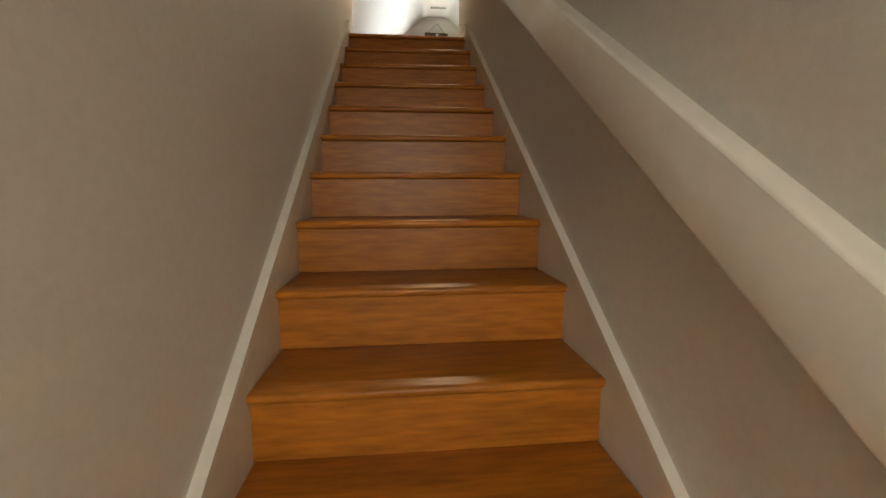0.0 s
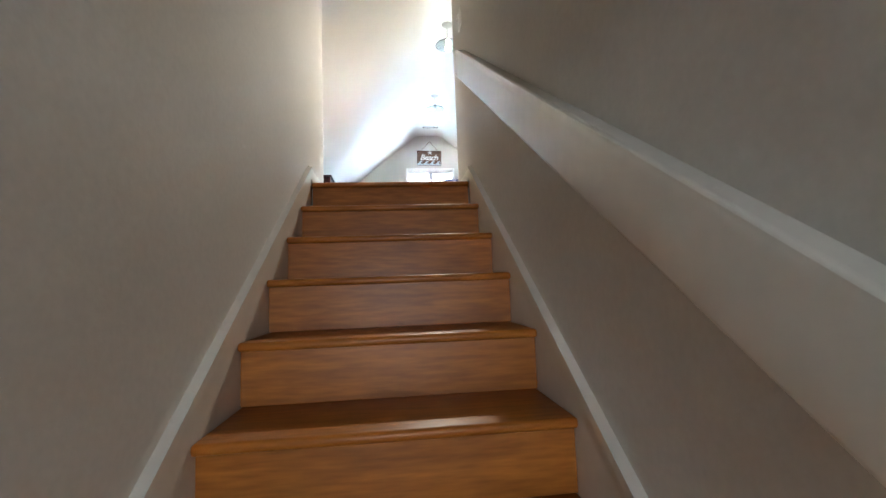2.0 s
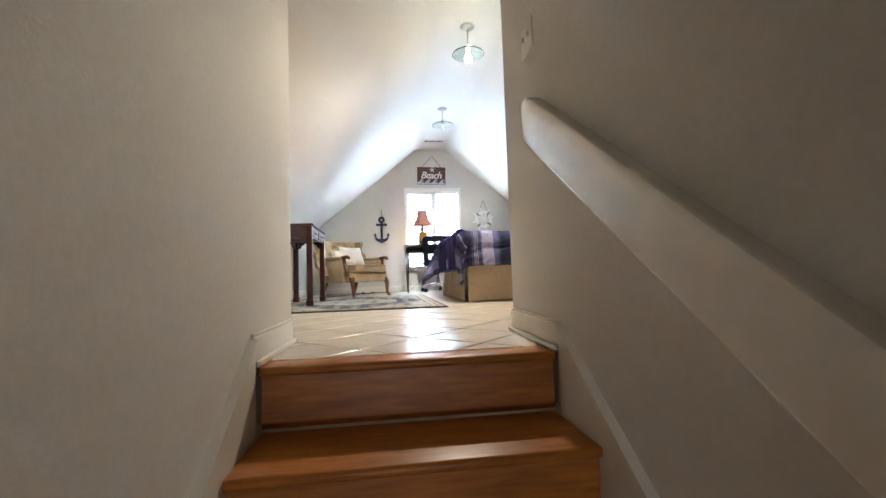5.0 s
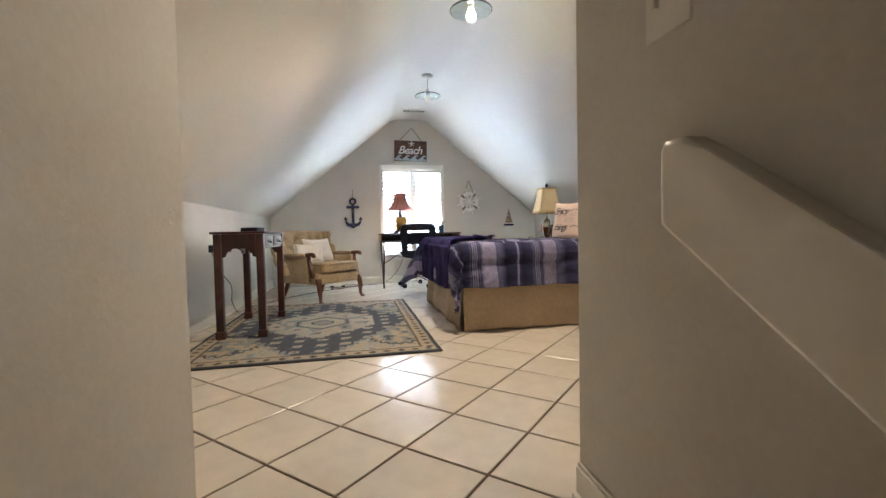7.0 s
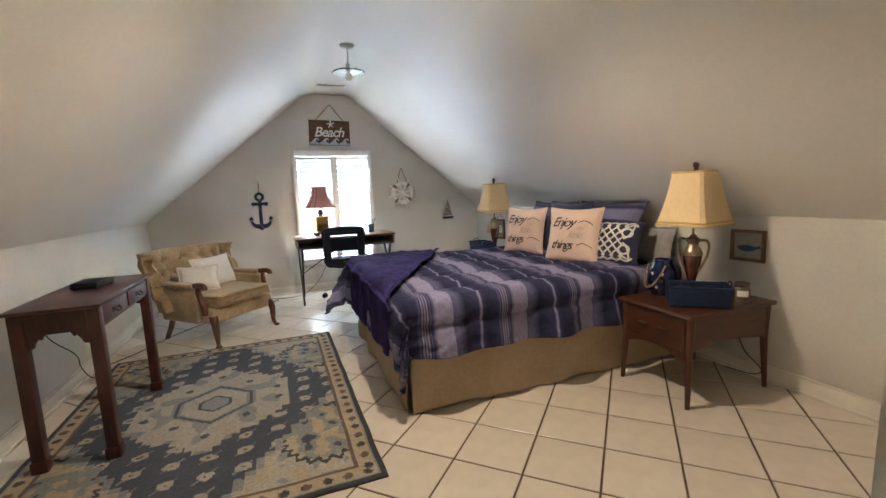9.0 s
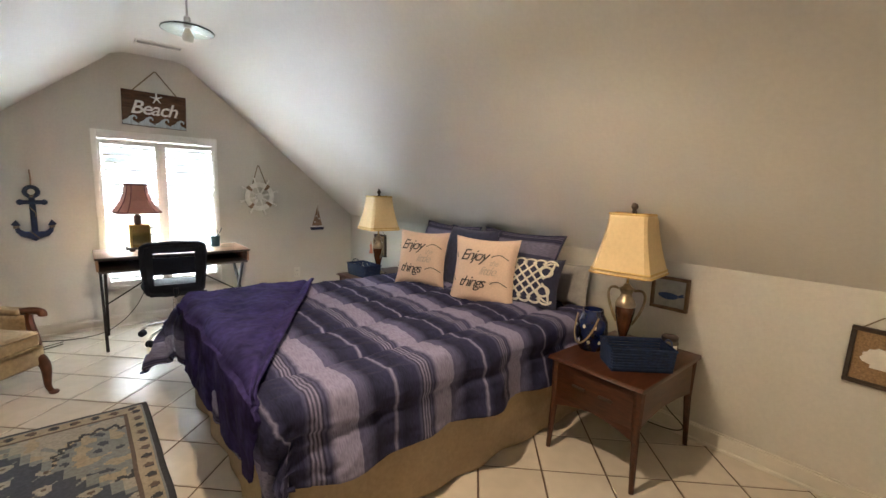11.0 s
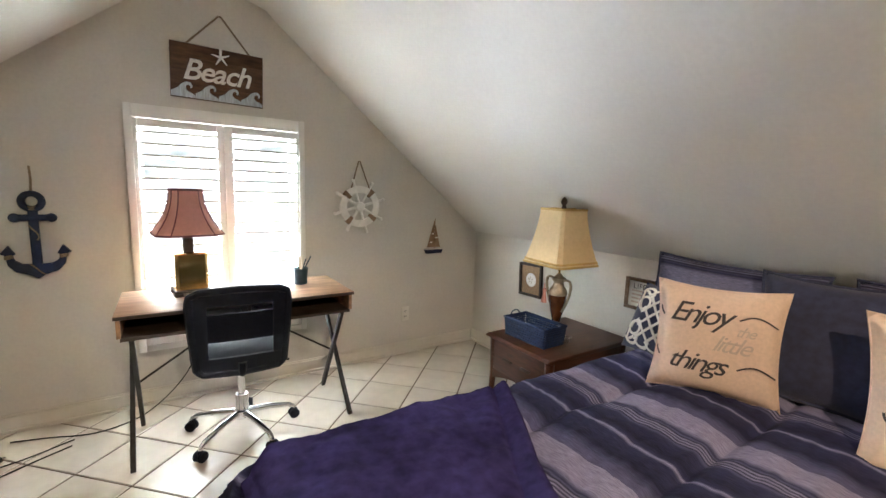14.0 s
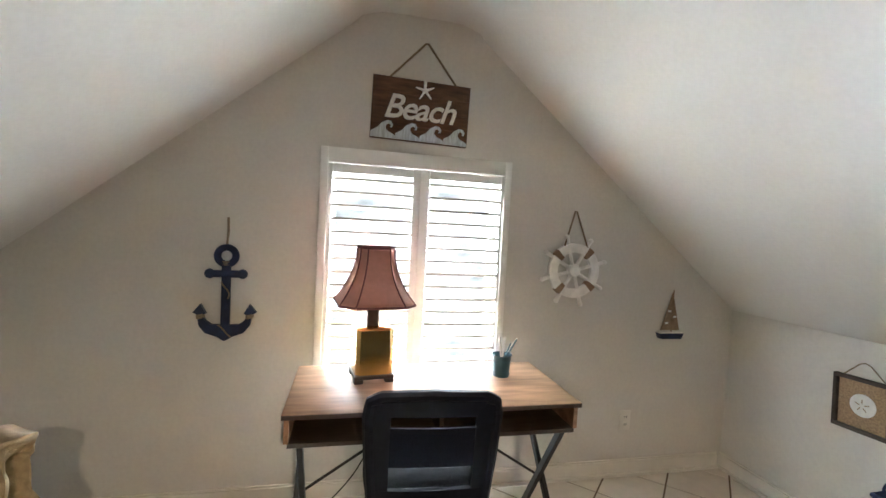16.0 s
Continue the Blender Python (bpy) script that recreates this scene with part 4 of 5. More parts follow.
basket(2.040, 5.306, NH, -42, 0.285, 0.16, 0.110, "dark navy woven basket on the nightstand")
basket(1.985, 7.84, NH, 92, 0.29, 0.16, 0.105, "navy woven basket on the nightstand")
jar = thing("ginger_jar", "cobalt blue patterned jar with a rope handle", "jar", Matrix.Translation((2.075, 5.570, NH)) @ Matrix.Diagonal((0.97, 0.97, 1.14, 1)))
part("body", lathe(bmesh.new(), [(0.0, 0.0), (0.060, 0.0), (0.078, 0.03), (0.088, 0.085), (0.080, 0.14), (0.058, 0.172), (0.056, 0.19), (0.050, 0.19), (0.050, 0.165), (0.0, 0.16)], 28), BLUEGLASS, jar)
hb = bmesh.new()
tube(hb, bezier((-0.045, 0.062, 0.165), (-0.15, 0.05, 0.01), (-0.15, -0.05, 0.01), (-0.045, -0.062, 0.165), 18), 0.005, 8)
part("rope_handle", hb, ROPE, jar, "pale rope handle")
for a in range(7):
    sp = bmesh.new()
    an = 2.2 + a * 0.33
    zz = 0.05 + 0.07 * (a % 2)
    lathe(sp, [(0.002, 0.0), (0.009, 0.001), (0.006, 0.003)], 10, axis=Matrix.Translation((0.086 * math.cos(an), 0.086 * math.sin(an), zz)) @ Euler((0, math.pi / 2, an), "XYZ").to_matrix().to_4x4())
    part("floral_spot", sp, SIGNWHITE, jar)
cj = thing("candle_jar", "smoked glass candle jar with a dark lid and label", "candle", Matrix.Translation((2.370, 5.284, NH)))
part("glass", lathe(bmesh.new(), [(0.0, 0), (0.040, 0), (0.043, 0.006), (0.043, 0.060), (0.038, 0.068)], 24), WAX, cj)
part("lid", lathe(bmesh.new(), [(0.039, 0.0685), (0.041, 0.070), (0.041, 0.088), (0.036, 0.092), (0.0, 0.092)], 24), FRAMEDARK, cj, "dark lid")
lb = bmesh.new()
grid_mesh(lb, 8, 1, lambda a, b: (0.0436 * math.cos(3.2 + a * 1.3), 0.0436 * math.sin(3.2 + a * 1.3), 0.016 + 0.034 * b))
part("label", lb, PAPER, cj, "white paper label")
sg = thing("reading_glasses", "folded dark reading glasses on the nightstand", "glasses", pose(2.112, 7.695, NH, 0, 0, 25))
for s in (-1, 1):
    tb = bmesh.new()
    tube(tb, [(0.022 * math.cos(a) + s * 0.028, 0.006, 0.018 + 0.014 * math.sin(a)) for a in (2 * math.pi * i / 16 for i in range(16))], 0.0025, 6, True)
    part("lens_rim", tb, FRAMEDARK, sg)
    tb = bmesh.new()
    tube(tb, [(s * 0.050, 0.006, 0.022), (s * 0.052, 0.06, 0.012), (s * 0.046, 0.12, 0.004)], 0.0025, 6)
    part("temple", tb, FRAMEDARK, sg)

# ---- pictures and wall ornaments ----


def picture(y, z, w, h, frame_mat, mat_mat, label, group="framed beach pictures", tilt=0.0):
    """On the east knee wall; local x runs to -y, local y up, local z to the room."""
    m = Matrix.Translation((XR - 0.001, y, z)) @ Matrix(((0, 0, -1, 0), (-1, 0, 0, 0), (0, 1, 0, 0), (0, 0, 0, 1))) @ pose(0, 0, 0, 0, 0, tilt)
    ob = thing("picture_frame", label, "picture", m, group=group)
    b = 0.017
    for lo, hi in (((-w / 2, h / 2 - b, 0), (w / 2, h / 2, 0.024)), ((-w / 2, -h / 2, 0), (w / 2, -h / 2 + b, 0.024)),
                   ((-w / 2, -h / 2 + b + 0.0003, 0), (-w / 2 + b, h / 2 - b - 0.0003, 0.0235)), ((w / 2 - b, -h / 2 + b + 0.0003, 0), (w / 2, h / 2 - b - 0.0003, 0.0235))):
        part("frame_rail", boxes((lo, hi), bevel=0.002, seg=1), frame_mat, ob)
    part("backing", boxes(((-w / 2 + b, -h / 2 + b, 0.001), (w / 2 - b, h / 2 - b, 0.007))), mat_mat, ob, smooth=False)
    return ob


def hanger(ob, w, h, up):
    bm = bmesh.new()
    tube(bm, [(-w / 2 + 0.03, h / 2 - 0.004, 0.006), (-0.02, h / 2 + up - 0.008, 0.004), (0.0, h / 2 + up, 0.004), (0.02, h / 2 + up - 0.008, 0.004), (w / 2 - 0.03, h / 2 - 0.004, 0.006)], 0.0028, 6)
    part("hanging_cord", bm, ROPE, ob, "jute cord")


p1 = picture(4.518, 0.686, 0.211, 0.248, FRAMEDARK, MAT_TAN, "dark framed scallop shell on burlap, hung by a cord", tilt=-1.5)
hanger(p1, 0.211, 0.248, 0.058)
sb = bmesh.new()
fan = [(0.062 * math.cos(a) * (1 + 0.05 * math.cos(a * 14)), 0.052 * math.sin(a) * (1 + 0.05 * math.cos(a * 14)) - 0.008) for a in (math.pi * (-0.08 + 1.16 * i / 40) for i in range(41))]
fan += [(-0.030, -0.030), (-0.032, -0.044), (0.032, -0.044), (0.030, -0.030)]
prism(sb, fan, 2, 0.0065, 0.014)
part("scallop_shell", sb, SHELL, p1, "white scallop shell", smooth=False)

p2 = picture(5.370, 0.789, 0.20, 0.188, FRAMETAN, MAT_GREY, "weathered frame with a small blue whale picture")
wb = bmesh.new()
body = [(0.055 * math.cos(a) - 0.008, (0.024 if math.sin(a) < 0 else 0.014) * math.sin(a) - 0.012) for a in (2 * math.pi * i / 24 for i in range(24))]
prism(wb, body, 2, 0.0068, 0.009)
prism(wb, [(0.040, -0.010), (0.060, 0.004), (0.076, 0.006), (0.066, -0.002), (0.078, -0.010), (0.050, -0.018)], 2, 0.0068, 0.0088)
part("whale", wb, WHALE, p2, "blue whale silhouette", smooth=False)

p3 = picture(8.431, 0.679, 0.226, 0.245, FRAMEDARK, MAT_TAN, "dark framed sand dollar on burlap, hung by a cord", tilt=2.0)
hanger(p3, 0.226, 0.245, 0.068)
sb = lathe(bmesh.new(), [(0.0, 0.013), (0.020, 0.0125), (0.044, 0.010), (0.052, 0.0065)], 30)
part("sand_dollar", sb, SHELL, p3, "white sand dollar")
for k in range(5):
    a = math.pi / 2 + 2 * math.pi * k / 5
    pb = bmesh.new()
    tube(pb, [(0.010 * math.cos(a), 0.010 * math.sin(a), 0.0130), (0.028 * math.cos(a), 0.028 * math.sin(a), 0.0118)], 0.002, 5)
    part("petal_mark", pb, MAT_TAN, p3)

p4 = picture(7.554, 0.767, 0.204, 0.182, FRAMETAN, PAPER, "weathered frame lettered LIFE above lines of small print")
tm = text_mesh("LIFE", 0.045, 0.0, 1.05)
tm.transform(Matrix.Translation((-0.020, 0.042, 0.0078)))
tm.materials.clear()
tm.materials.append(INK)
o = new("lettering", tm)
o.parent = p4
for i in range(4):
    part("print_line", boxes(((-0.066, 0.012 - 0.022 * i, 0.0072), (0.05 - 0.02 * (i % 2), 0.022 - 0.022 * i, 0.0078))), INKPALE, p4, smooth=False)


def on_wall(x, z, name, label, category, tilt=0.0, size=1.02):
    """A thing on the window wall; local x to the east, local y up, local z to the room."""
    return thing(name, label, category, pose(x, YW - 0.001, z, 90, 0, 0) @ pose(0, 0, 0, 0, 0, tilt) @ Matrix.Scale(size, 4))


# beach sign
s = on_wall(0.584, 1.936, "beach_sign", "brown wooden Beach sign with starfish and painted waves", "sign", -1.2)
for i in range(4):
    part("board", boxes(((-0.236, -0.146 + 0.073 * i, 0.0), (0.236, -0.0735 + 0.073 * i, 0.016)), bevel=0.0012, seg=1), SIGN, s)
tm = text_mesh("Beach", 0.158, 0.30, 0.9, 0.0035, 0.0018)
tm.transform(Matrix.Translation((-0.008, 0.004, 0.0205)))
tm.materials.clear()
tm.materials.append(SIGNWHITE)
o = new("lettering", tm)
o.parent = s
tagged(o, "white painted script lettering")
for k in range(4):
    wv = bmesh.new()
    x0 = -0.234 + 0.117 * k
    base = [(x0, -0.143), (x0 + 0.116, -0.143), (x0 + 0.116, -0.128)]
    curl = [(x0 + 0.100, -0.118), (x0 + 0.083, -0.112), (x0 + 0.070, -0.098), (x0 + 0.072, -0.082), (x0 + 0.084, -0.074), (x0 + 0.094, -0.082), (x0 + 0.090, -0.090), (x0 + 0.100, -0.092),
            (x0 + 0.104, -0.078), (x0 + 0.094, -0.062), (x0 + 0.074, -0.060), (x0 + 0.050, -0.074), (x0 + 0.030, -0.098), (x0, -0.116)]
    prism(wv, base + curl, 2, 0.0162, 0.019)
    part("painted_wave", wv, SIGNBLUE, s, "pale blue washed wave", smooth=False)
st = bmesh.new()
for k in range(5):
    a = math.pi / 2 + 2 * math.pi * k / 5 + 0.1
    tube(st, [(0.012, 0.100, 0.020), (0.012 + 0.048 * math.cos(a), 0.100 + 0.048 * math.sin(a), 0.018)], 0.008, 8, taper=0.003)
part("starfish", st, SIGNWHITE, s, "white starfish")
part("starfish_peg", boxes(((0.008, 0.118, 0.0165), (0.018, 0.1458, 0.021))), SIGNWHITE, s, smooth=False)
rb = bmesh.new()
tube(rb, [(-0.16, 0.142, 0.012), (0.004, 0.325, 0.004), (0.016, 0.325, 0.004), (0.165, 0.142, 0.012)], 0.005, 6)
part("hanging_cord", rb, ROPE, s, "grey jute cord")

# anchor
an = on_wall(-0.274, 0.805, "anchor", "distressed navy wooden anchor hung on a rope", "wall ornament", size=0.96)
ab = bmesh.new()
box(ab, (-0.020, 0.055, 0.004), (0.020, 0.375, 0.026), 0.006)
part("shank", ab, ANCHOR, an)
ab = bmesh.new()
tube(ab, [(0.040 * math.cos(a), 0.408 + 0.040 * math.sin(a), 0.016) for a in (2 * math.pi * i / 28 for i in range(28))], 0.0165, 10, True)
part("ring", ab, ANCHOR, an)
ab = bmesh.new()
box(ab, (-0.072, 0.305, 0.006), (0.072, 0.340, 0.030), 0.011, 3)
lathe(ab, [(0.0, -0.014), (0.020, -0.012), (0.024, 0.0), (0.020, 0.012), (0.0, 0.014)], 14, at=(-0.072, 0.3225, 0.018))
lathe(ab, [(0.0, -0.014), (0.020, -0.012), (0.024, 0.0), (0.020, 0.012), (0.0, 0.014)], 14, at=(0.072, 0.3225, 0.018))
part("stock", ab, ANCHOR, an)
outer = [(0.0, 0.0), (0.035, 0.022), (0.085, 0.040), (0.112, 0.075), (0.118, 0.115), (0.098, 0.122), (0.085, 0.098), (0.060, 0.080), (0.022, 0.078)]
ab = prisms(2, (outer + [(-x, y) for x, y in outer[:0:-1]], 0.003, 0.027))
part("crown", ab, ANCHOR, an, smooth=False)
for sx in (-1, 1):
    part("fluke", prisms(2, ([(sx * 0.082, 0.132), (sx * 0.108, 0.178), (sx * 0.140, 0.138), (sx * 0.110, 0.122)], 0.004, 0.026)), ANCHOR, an, smooth=False)
    rb = bmesh.new()
    for q in range(3):
        tube(rb, [(sx * 0.108 + 0.016 * math.cos(a), 0.112 + 0.007 * q + 0.003 * math.cos(a), 0.015 + 0.016 * math.sin(a)) for a in (2 * math.pi * i / 14 for i in range(14))], 0.0035, 5, True)
    part("rope_wrap", rb, ROPE, an, "jute rope wrap")
rb = bmesh.new()
tube(rb, [(0.0, 0.448, 0.018), (0.003, 0.520, 0.008), (0.0, 0.590, 0.005)], 0.0055, 7)
part("hanging_rope", rb, ROPE, an, "twisted jute rope")
rb = bmesh.new()
tube(rb, bezier((-0.019, 0.285, 0.029), (0.0, 0.250, 0.033), (0.03, 0.24, 0.028), (0.012, 0.205, 0.029), 10), 0.0035, 6)
part("shank_rope", rb, ROPE, an)
rb = bmesh.new()
tube(rb, bezier((-0.028, 0.080, 0.029), (0.0, 0.060, 0.030), (0.01, 0.03, 0.030), (0.030, 0.022, 0.028), 10), 0.0035, 6)
part("crown_rope", rb, ROPE, an)
rb = bmesh.new()
for q in range(3):
    tube(rb, [(0.023 * math.cos(a), 0.366 + 0.007 * q, 0.015 + 0.016 * math.sin(a)) for a in (2 * math.pi * i / 14 for i in range(14))], 0.0035, 5, True)
part("rope_wrap", rb, ROPE, an)

# ship's wheel
wh = on_wall(1.460, 1.18, "ship_wheel", "distressed white wooden ship wheel hung on a cord", "wall ornament", size=1.18)
rim = bmesh.new()
for k in range(4):
    a0, a1 = math.radians(-40 + 90 * k + 7), math.radians(-40 + 90 * (k + 1) - 7)
    pts = [(r * math.cos(a0 + (a1 - a0) * i / 14), r * math.sin(a0 + (a1 - a0) * i / 14)) for r, rng in ((0.125, range(15)), (0.084, range(14, -1, -1))) for i in rng]
    prism(rim, pts, 2, 0.004, 0.024)
part("rim", rim, WHEELWHITE, wh, smooth=False)
for k in range(4):
    a0, a1 = math.radians(-47 + 90 * k), math.radians(-33 + 90 * k)
    rb = bmesh.new()
    pts = [(r * math.cos(a0 + (a1 - a0) * i / 4), r * math.sin(a0 + (a1 - a0) * i / 4)) for r, rng in ((0.128, range(5)), (0.081, range(4, -1, -1))) for i in rng]
    prism(rb, pts, 2, 0.002, 0.027)
    part("rope_binding", rb, DRIFT, wh, "brown rope binding", smooth=False)
for k in range(8):
    a = 2 * math.pi * (k + 0.35) / 8
    tb = bmesh.new()
    tube(tb, [(r * math.cos(a), r * math.sin(a), 0.014) for r in (0.025, 0.086)], 0.0085, 8)
    part("spoke", tb, WHEELWHITE, wh)
    tb = bmesh.new()
    tube(tb, [(r * math.cos(a), r * math.sin(a), 0.014) for r in (0.120, 0.150)], 0.008, 8, taper=0.010)
    lathe(tb, [(0.0, -0.010), (0.010, -0.007), (0.012, 0.0), (0.010, 0.007), (0.0, 0.010)], 10, at=(0.160 * math.cos(a), 0.160 * math.sin(a), 0.014))
    part("handle", tb, WHEELWHITE, wh)
part("hub", lathe(bmesh.new(), [(0.0, 0.002), (0.030, 0.002), (0.031, 0.020), (0.024, 0.028), (0.0, 0.030)], 20), WHEELWHITE, wh)
rb = bmesh.new()
tube(rb, [(-0.055, 0.112, 0.020), (-0.004, 0.272, 0.004), (0.004, 0.272, 0.004), (0.060, 0.108, 0.020)], 0.0042, 6)
part("hanging_cord", rb, ROPE, wh, "jute cord")

# sailboat
sbt = on_wall(2.093, 0.806, "sailboat", "small driftwood sailboat with a dark blue hull", "wall ornament", size=1.055)
sbt.matrix_world = sbt.matrix_world @ Matrix.Diagonal((0.82, 1, 1, 1))
part("hull", prisms(2, ([(-0.075, 0.0), (0.078, 0.0), (0.092, 0.030), (-0.090, 0.030)], 0.001, 0.036)), ANCHOR, sbt, "dark blue hull", smooth=False)
part("deck", boxes(((-0.088, 0.0302, 0.002), (0.090, 0.036, 0.034)), bevel=0.001, seg=1), WHEELWHITE, sbt)
part("mast", lathe(bmesh.new(), [(0.004, -0.11), (0.003, 0.12)], 8, axis=pose(0.012, 0.146, 0.018, -90, 0, 0)), DRIFT, sbt)
part("sail", prisms(2, ([(-0.068, 0.046), (0.006, 0.046), (0.006, 0.250)], 0.014, 0.020)), DRIFT, sbt, "driftwood main sail", smooth=False)
part("sail", prisms(2, ([(0.018, 0.046), (0.072, 0.046), (0.018, 0.215)], 0.014, 0.020)), DRIFT, sbt, "driftwood jib", smooth=False)
for x, y in ((-0.030, 0.085), (-0.012, 0.150), (0.030, 0.120)):
    part("white_mark", boxes(((x - 0.012, y - 0.005, 0.0202), (x + 0.012, y + 0.005, 0.0225)), bevel=0.001, seg=1), SHELL, sbt)

# ---- desk, lamp, pen cup, office chair ----
DX0, DX1, DY0, DY1, DZ = 0.076, 1.166, 8.490, 8.985, 0.724
desk = thing("desk", "wood laminate writing desk with open cubbies and black X legs", "desk", Matrix.Translation((DX0, DY0, 0)))
DW, DD = DX1 - DX0, DY1 - DY0
part("desktop", boxes(((-0.008, -0.008, DZ - 0.018), (DW + 0.008, DD, DZ)), bevel=0.002), DESKTOP, desk)
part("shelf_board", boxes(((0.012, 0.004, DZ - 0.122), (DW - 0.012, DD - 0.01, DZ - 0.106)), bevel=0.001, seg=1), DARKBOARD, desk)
part("edge_band", boxes(((-0.007, -0.0105, DZ - 0.0175), (DW + 0.007, -0.0078, DZ - 0.002))), DARKBOARD, desk, "dark edge band", smooth=False)
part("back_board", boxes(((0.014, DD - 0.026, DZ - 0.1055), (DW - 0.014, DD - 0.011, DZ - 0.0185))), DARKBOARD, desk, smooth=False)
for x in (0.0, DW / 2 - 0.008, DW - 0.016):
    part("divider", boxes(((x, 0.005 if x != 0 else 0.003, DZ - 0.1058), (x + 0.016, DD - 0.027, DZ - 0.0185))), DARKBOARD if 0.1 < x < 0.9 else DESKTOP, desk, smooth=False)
for x in (0.03, DW - 0.03):
    s_ = 1 if x < 0.5 else -1
    for k, (ya, yb) in enumerate(((-0.055, DD - 0.03), (DD - 0.10, 0.03))):
        lb = bmesh.new()
        xo = x + s_ * 0.022 * k
        d = Vector((0, yb - ya, DZ - 0.124)).normalized()
        m_ = Matrix.Translation((xo, (ya + yb) / 2, (DZ - 0.124) / 2)) @ Euler((-math.atan2(yb - ya, DZ - 0.124), 0, 0)).to_matrix().to_4x4()
        ln = math.hypot(yb - ya, DZ - 0.124)
        box(lb, (-0.010, -0.015, -ln / 2), (0.010, 0.015, ln / 2), 0.002, 1, m_)
        part("leg", lb, BLACK, desk, "black metal leg")
for xs in ((0.05, DW / 2 - 0.03), (DW - 0.05, DW / 2 + 0.03)):
    tb = bmesh.new()
    tube(tb, [(xs[0], DD / 2, 0.30), (xs[1], DD / 2, DZ - 0.123)], 0.006, 8)
    part("brace", tb, BLACK, desk)

dl = thing("desk_lamp", "brass block lamp with a dusty pink bell shade", "lamp", pose(0.378, 8.825, DZ, 0, 0, 8) @ Matrix.Scale(1.025, 4))
fb = bmesh.new()
box(fb, (-0.080, -0.080, 0.016), (0.080, 0.080, 0.032), 0.004)
for sx in (-1, 1):
    for sy in (-1, 1):
        box(fb, (sx * 0.062 - 0.018, sy * 0.062 - 0.018, 0.0), (sx * 0.062 + 0.018, sy * 0.062 + 0.018, 0.0165), 0.004)
part("foot", fb, FRAMEDARK, dl, "dark carved wooden foot")
bb_ = bmesh.new()
square_rings(bb_, [(0.069, 0.032), (0.075, 0.034), (0.075, 0.212), (0.069, 0.218), (0.020, 0.220)], 0.20)
part("body", bb_, BRASS, dl, "polished brass block")
part("neck", lathe(bmesh.new(), [(0.026, 0.2195), (0.026, 0.290), (0.010, 0.296), (0.008, 0.50)], 18), FRAMEDARK, dl)
sb = bmesh.new()
rings = [(0.068 + 0.083 * (1 - i / 14) ** 2.1, 0.315 + 0.225 * i / 14) for i in range(15)]
square_rings(sb, rings, 0.36)
sh = part("shade", sb, PINKSHADE, dl, "dusty pink fabric bell shade")
md = sh.modifiers.new("thick", "SOLIDIFY")
md.thickness = 0.003
for k in range(8):
    rb = bmesh.new()
    pts = []
    for h, z in rings:
        c = h * 0.64
        x, y = ((h, -c), (h, c), (c, h), (-c, h), (-h, c), (-h, -c), (-c, -h), (c, -h))[k]
        pts.append((x * 1.012, y * 1.012, z))
    tube(rb, pts, 0.0028, 5)
    part("shade_piping", rb, MAROON, dl)
for h, z in ((0.152, 0.316), (0.0685, 0.540)):
    rb = bmesh.new()
    square_rings(rb, [(h, z - 0.005), (h + 0.0015, z), (h, z + 0.005)], 0.36)
    part("shade_trim", rb, MAROON, dl)

cup = thing("pen_cup", "teal ceramic cup holding pens and brushes", "pen cup", Matrix.Translation((0.958, 8.805, DZ)))
part("cup", lathe(bmesh.new(), [(0.0, 0.0), (0.036, 0.0), (0.040, 0.012), (0.037, 0.022), (0.043, 0.092), (0.046, 0.097), (0.042, 0.097), (0.036, 0.030), (0.0, 0.028)], 24), PORCELAIN, cup)
random.seed(4)
for i in range(7):
    a, r = random.random() * 6.28, 0.018 + 0.012 * random.random()
    tb = bmesh.new()
    top = Vector((math.cos(a) * (r + 0.035), math.sin(a) * (r + 0.035), 0.15 + 0.03 * random.random()))
    tube(tb, [(-math.cos(a) * 0.008, -math.sin(a) * 0.008, 0.032), top], 0.0038, 7)
    part("pen", tb, (SIGNWHITE, SHELL, PORCELAIN, SHELL)[i % 4], cup)

oc = thing("office_chair", "black office chair with a mesh back and chrome star base", "office chair", pose(0.577, 8.55, 0, 0, 0, -4) @ Matrix.Scale(1.02, 4))
for k in range(5):
    a = math.radians(80 + 72 * k)
    lb = bmesh.new()
    c, s_ = math.cos(a), math.sin(a)
    tube(lb, [(0.03 * c, 0.03 * s_, 0.115), (0.14 * c, 0.14 * s_, 0.105), (0.235 * c, 0.235 * s_, 0.085), (0.262 * c, 0.262 * s_, 0.066), (0.266 * c, 0.266 * s_, 0.05)], 0.017, 10, taper=0.010)
    part("base_arm", lb, CHROME, oc, "chrome base arm")
    w = bmesh.new()
    for off in (-0.014, 0.014):
        m_ = Matrix.Translation((0.266 * c - s_ * off, 0.266 * s_ + c * off, 0.027)) @ Euler((math.pi / 2, 0, a)).to_matrix().to_4x4()
        lathe(w, [(0.0, -0.009), (0.024, -0.009), (0.027, -0.005), (0.027, 0.005), (0.024, 0.009), (0.0, 0.009)], 16, axis=m_)
    box(w, (0.266 * c - 0.012, 0.266 * s_ - 0.012, 0.030), (0.266 * c + 0.012, 0.266 * s_ + 0.012, 0.058), 0.004)
    part("caster", w, PLASTIC, oc)
part("gas_lift", lathe(bmesh.new(), [(0.030, 0.090), (0.030, 0.215), (0.018, 0.216), (0.018, 0.370)], 18), CHROME, oc, "chrome gas lift")
part("hub", lathe(bmesh.new(), [(0.036, 0.085), (0.040, 0.095), (0.040, 0.128), (0.032, 0.135)], 20), CHROME, oc)
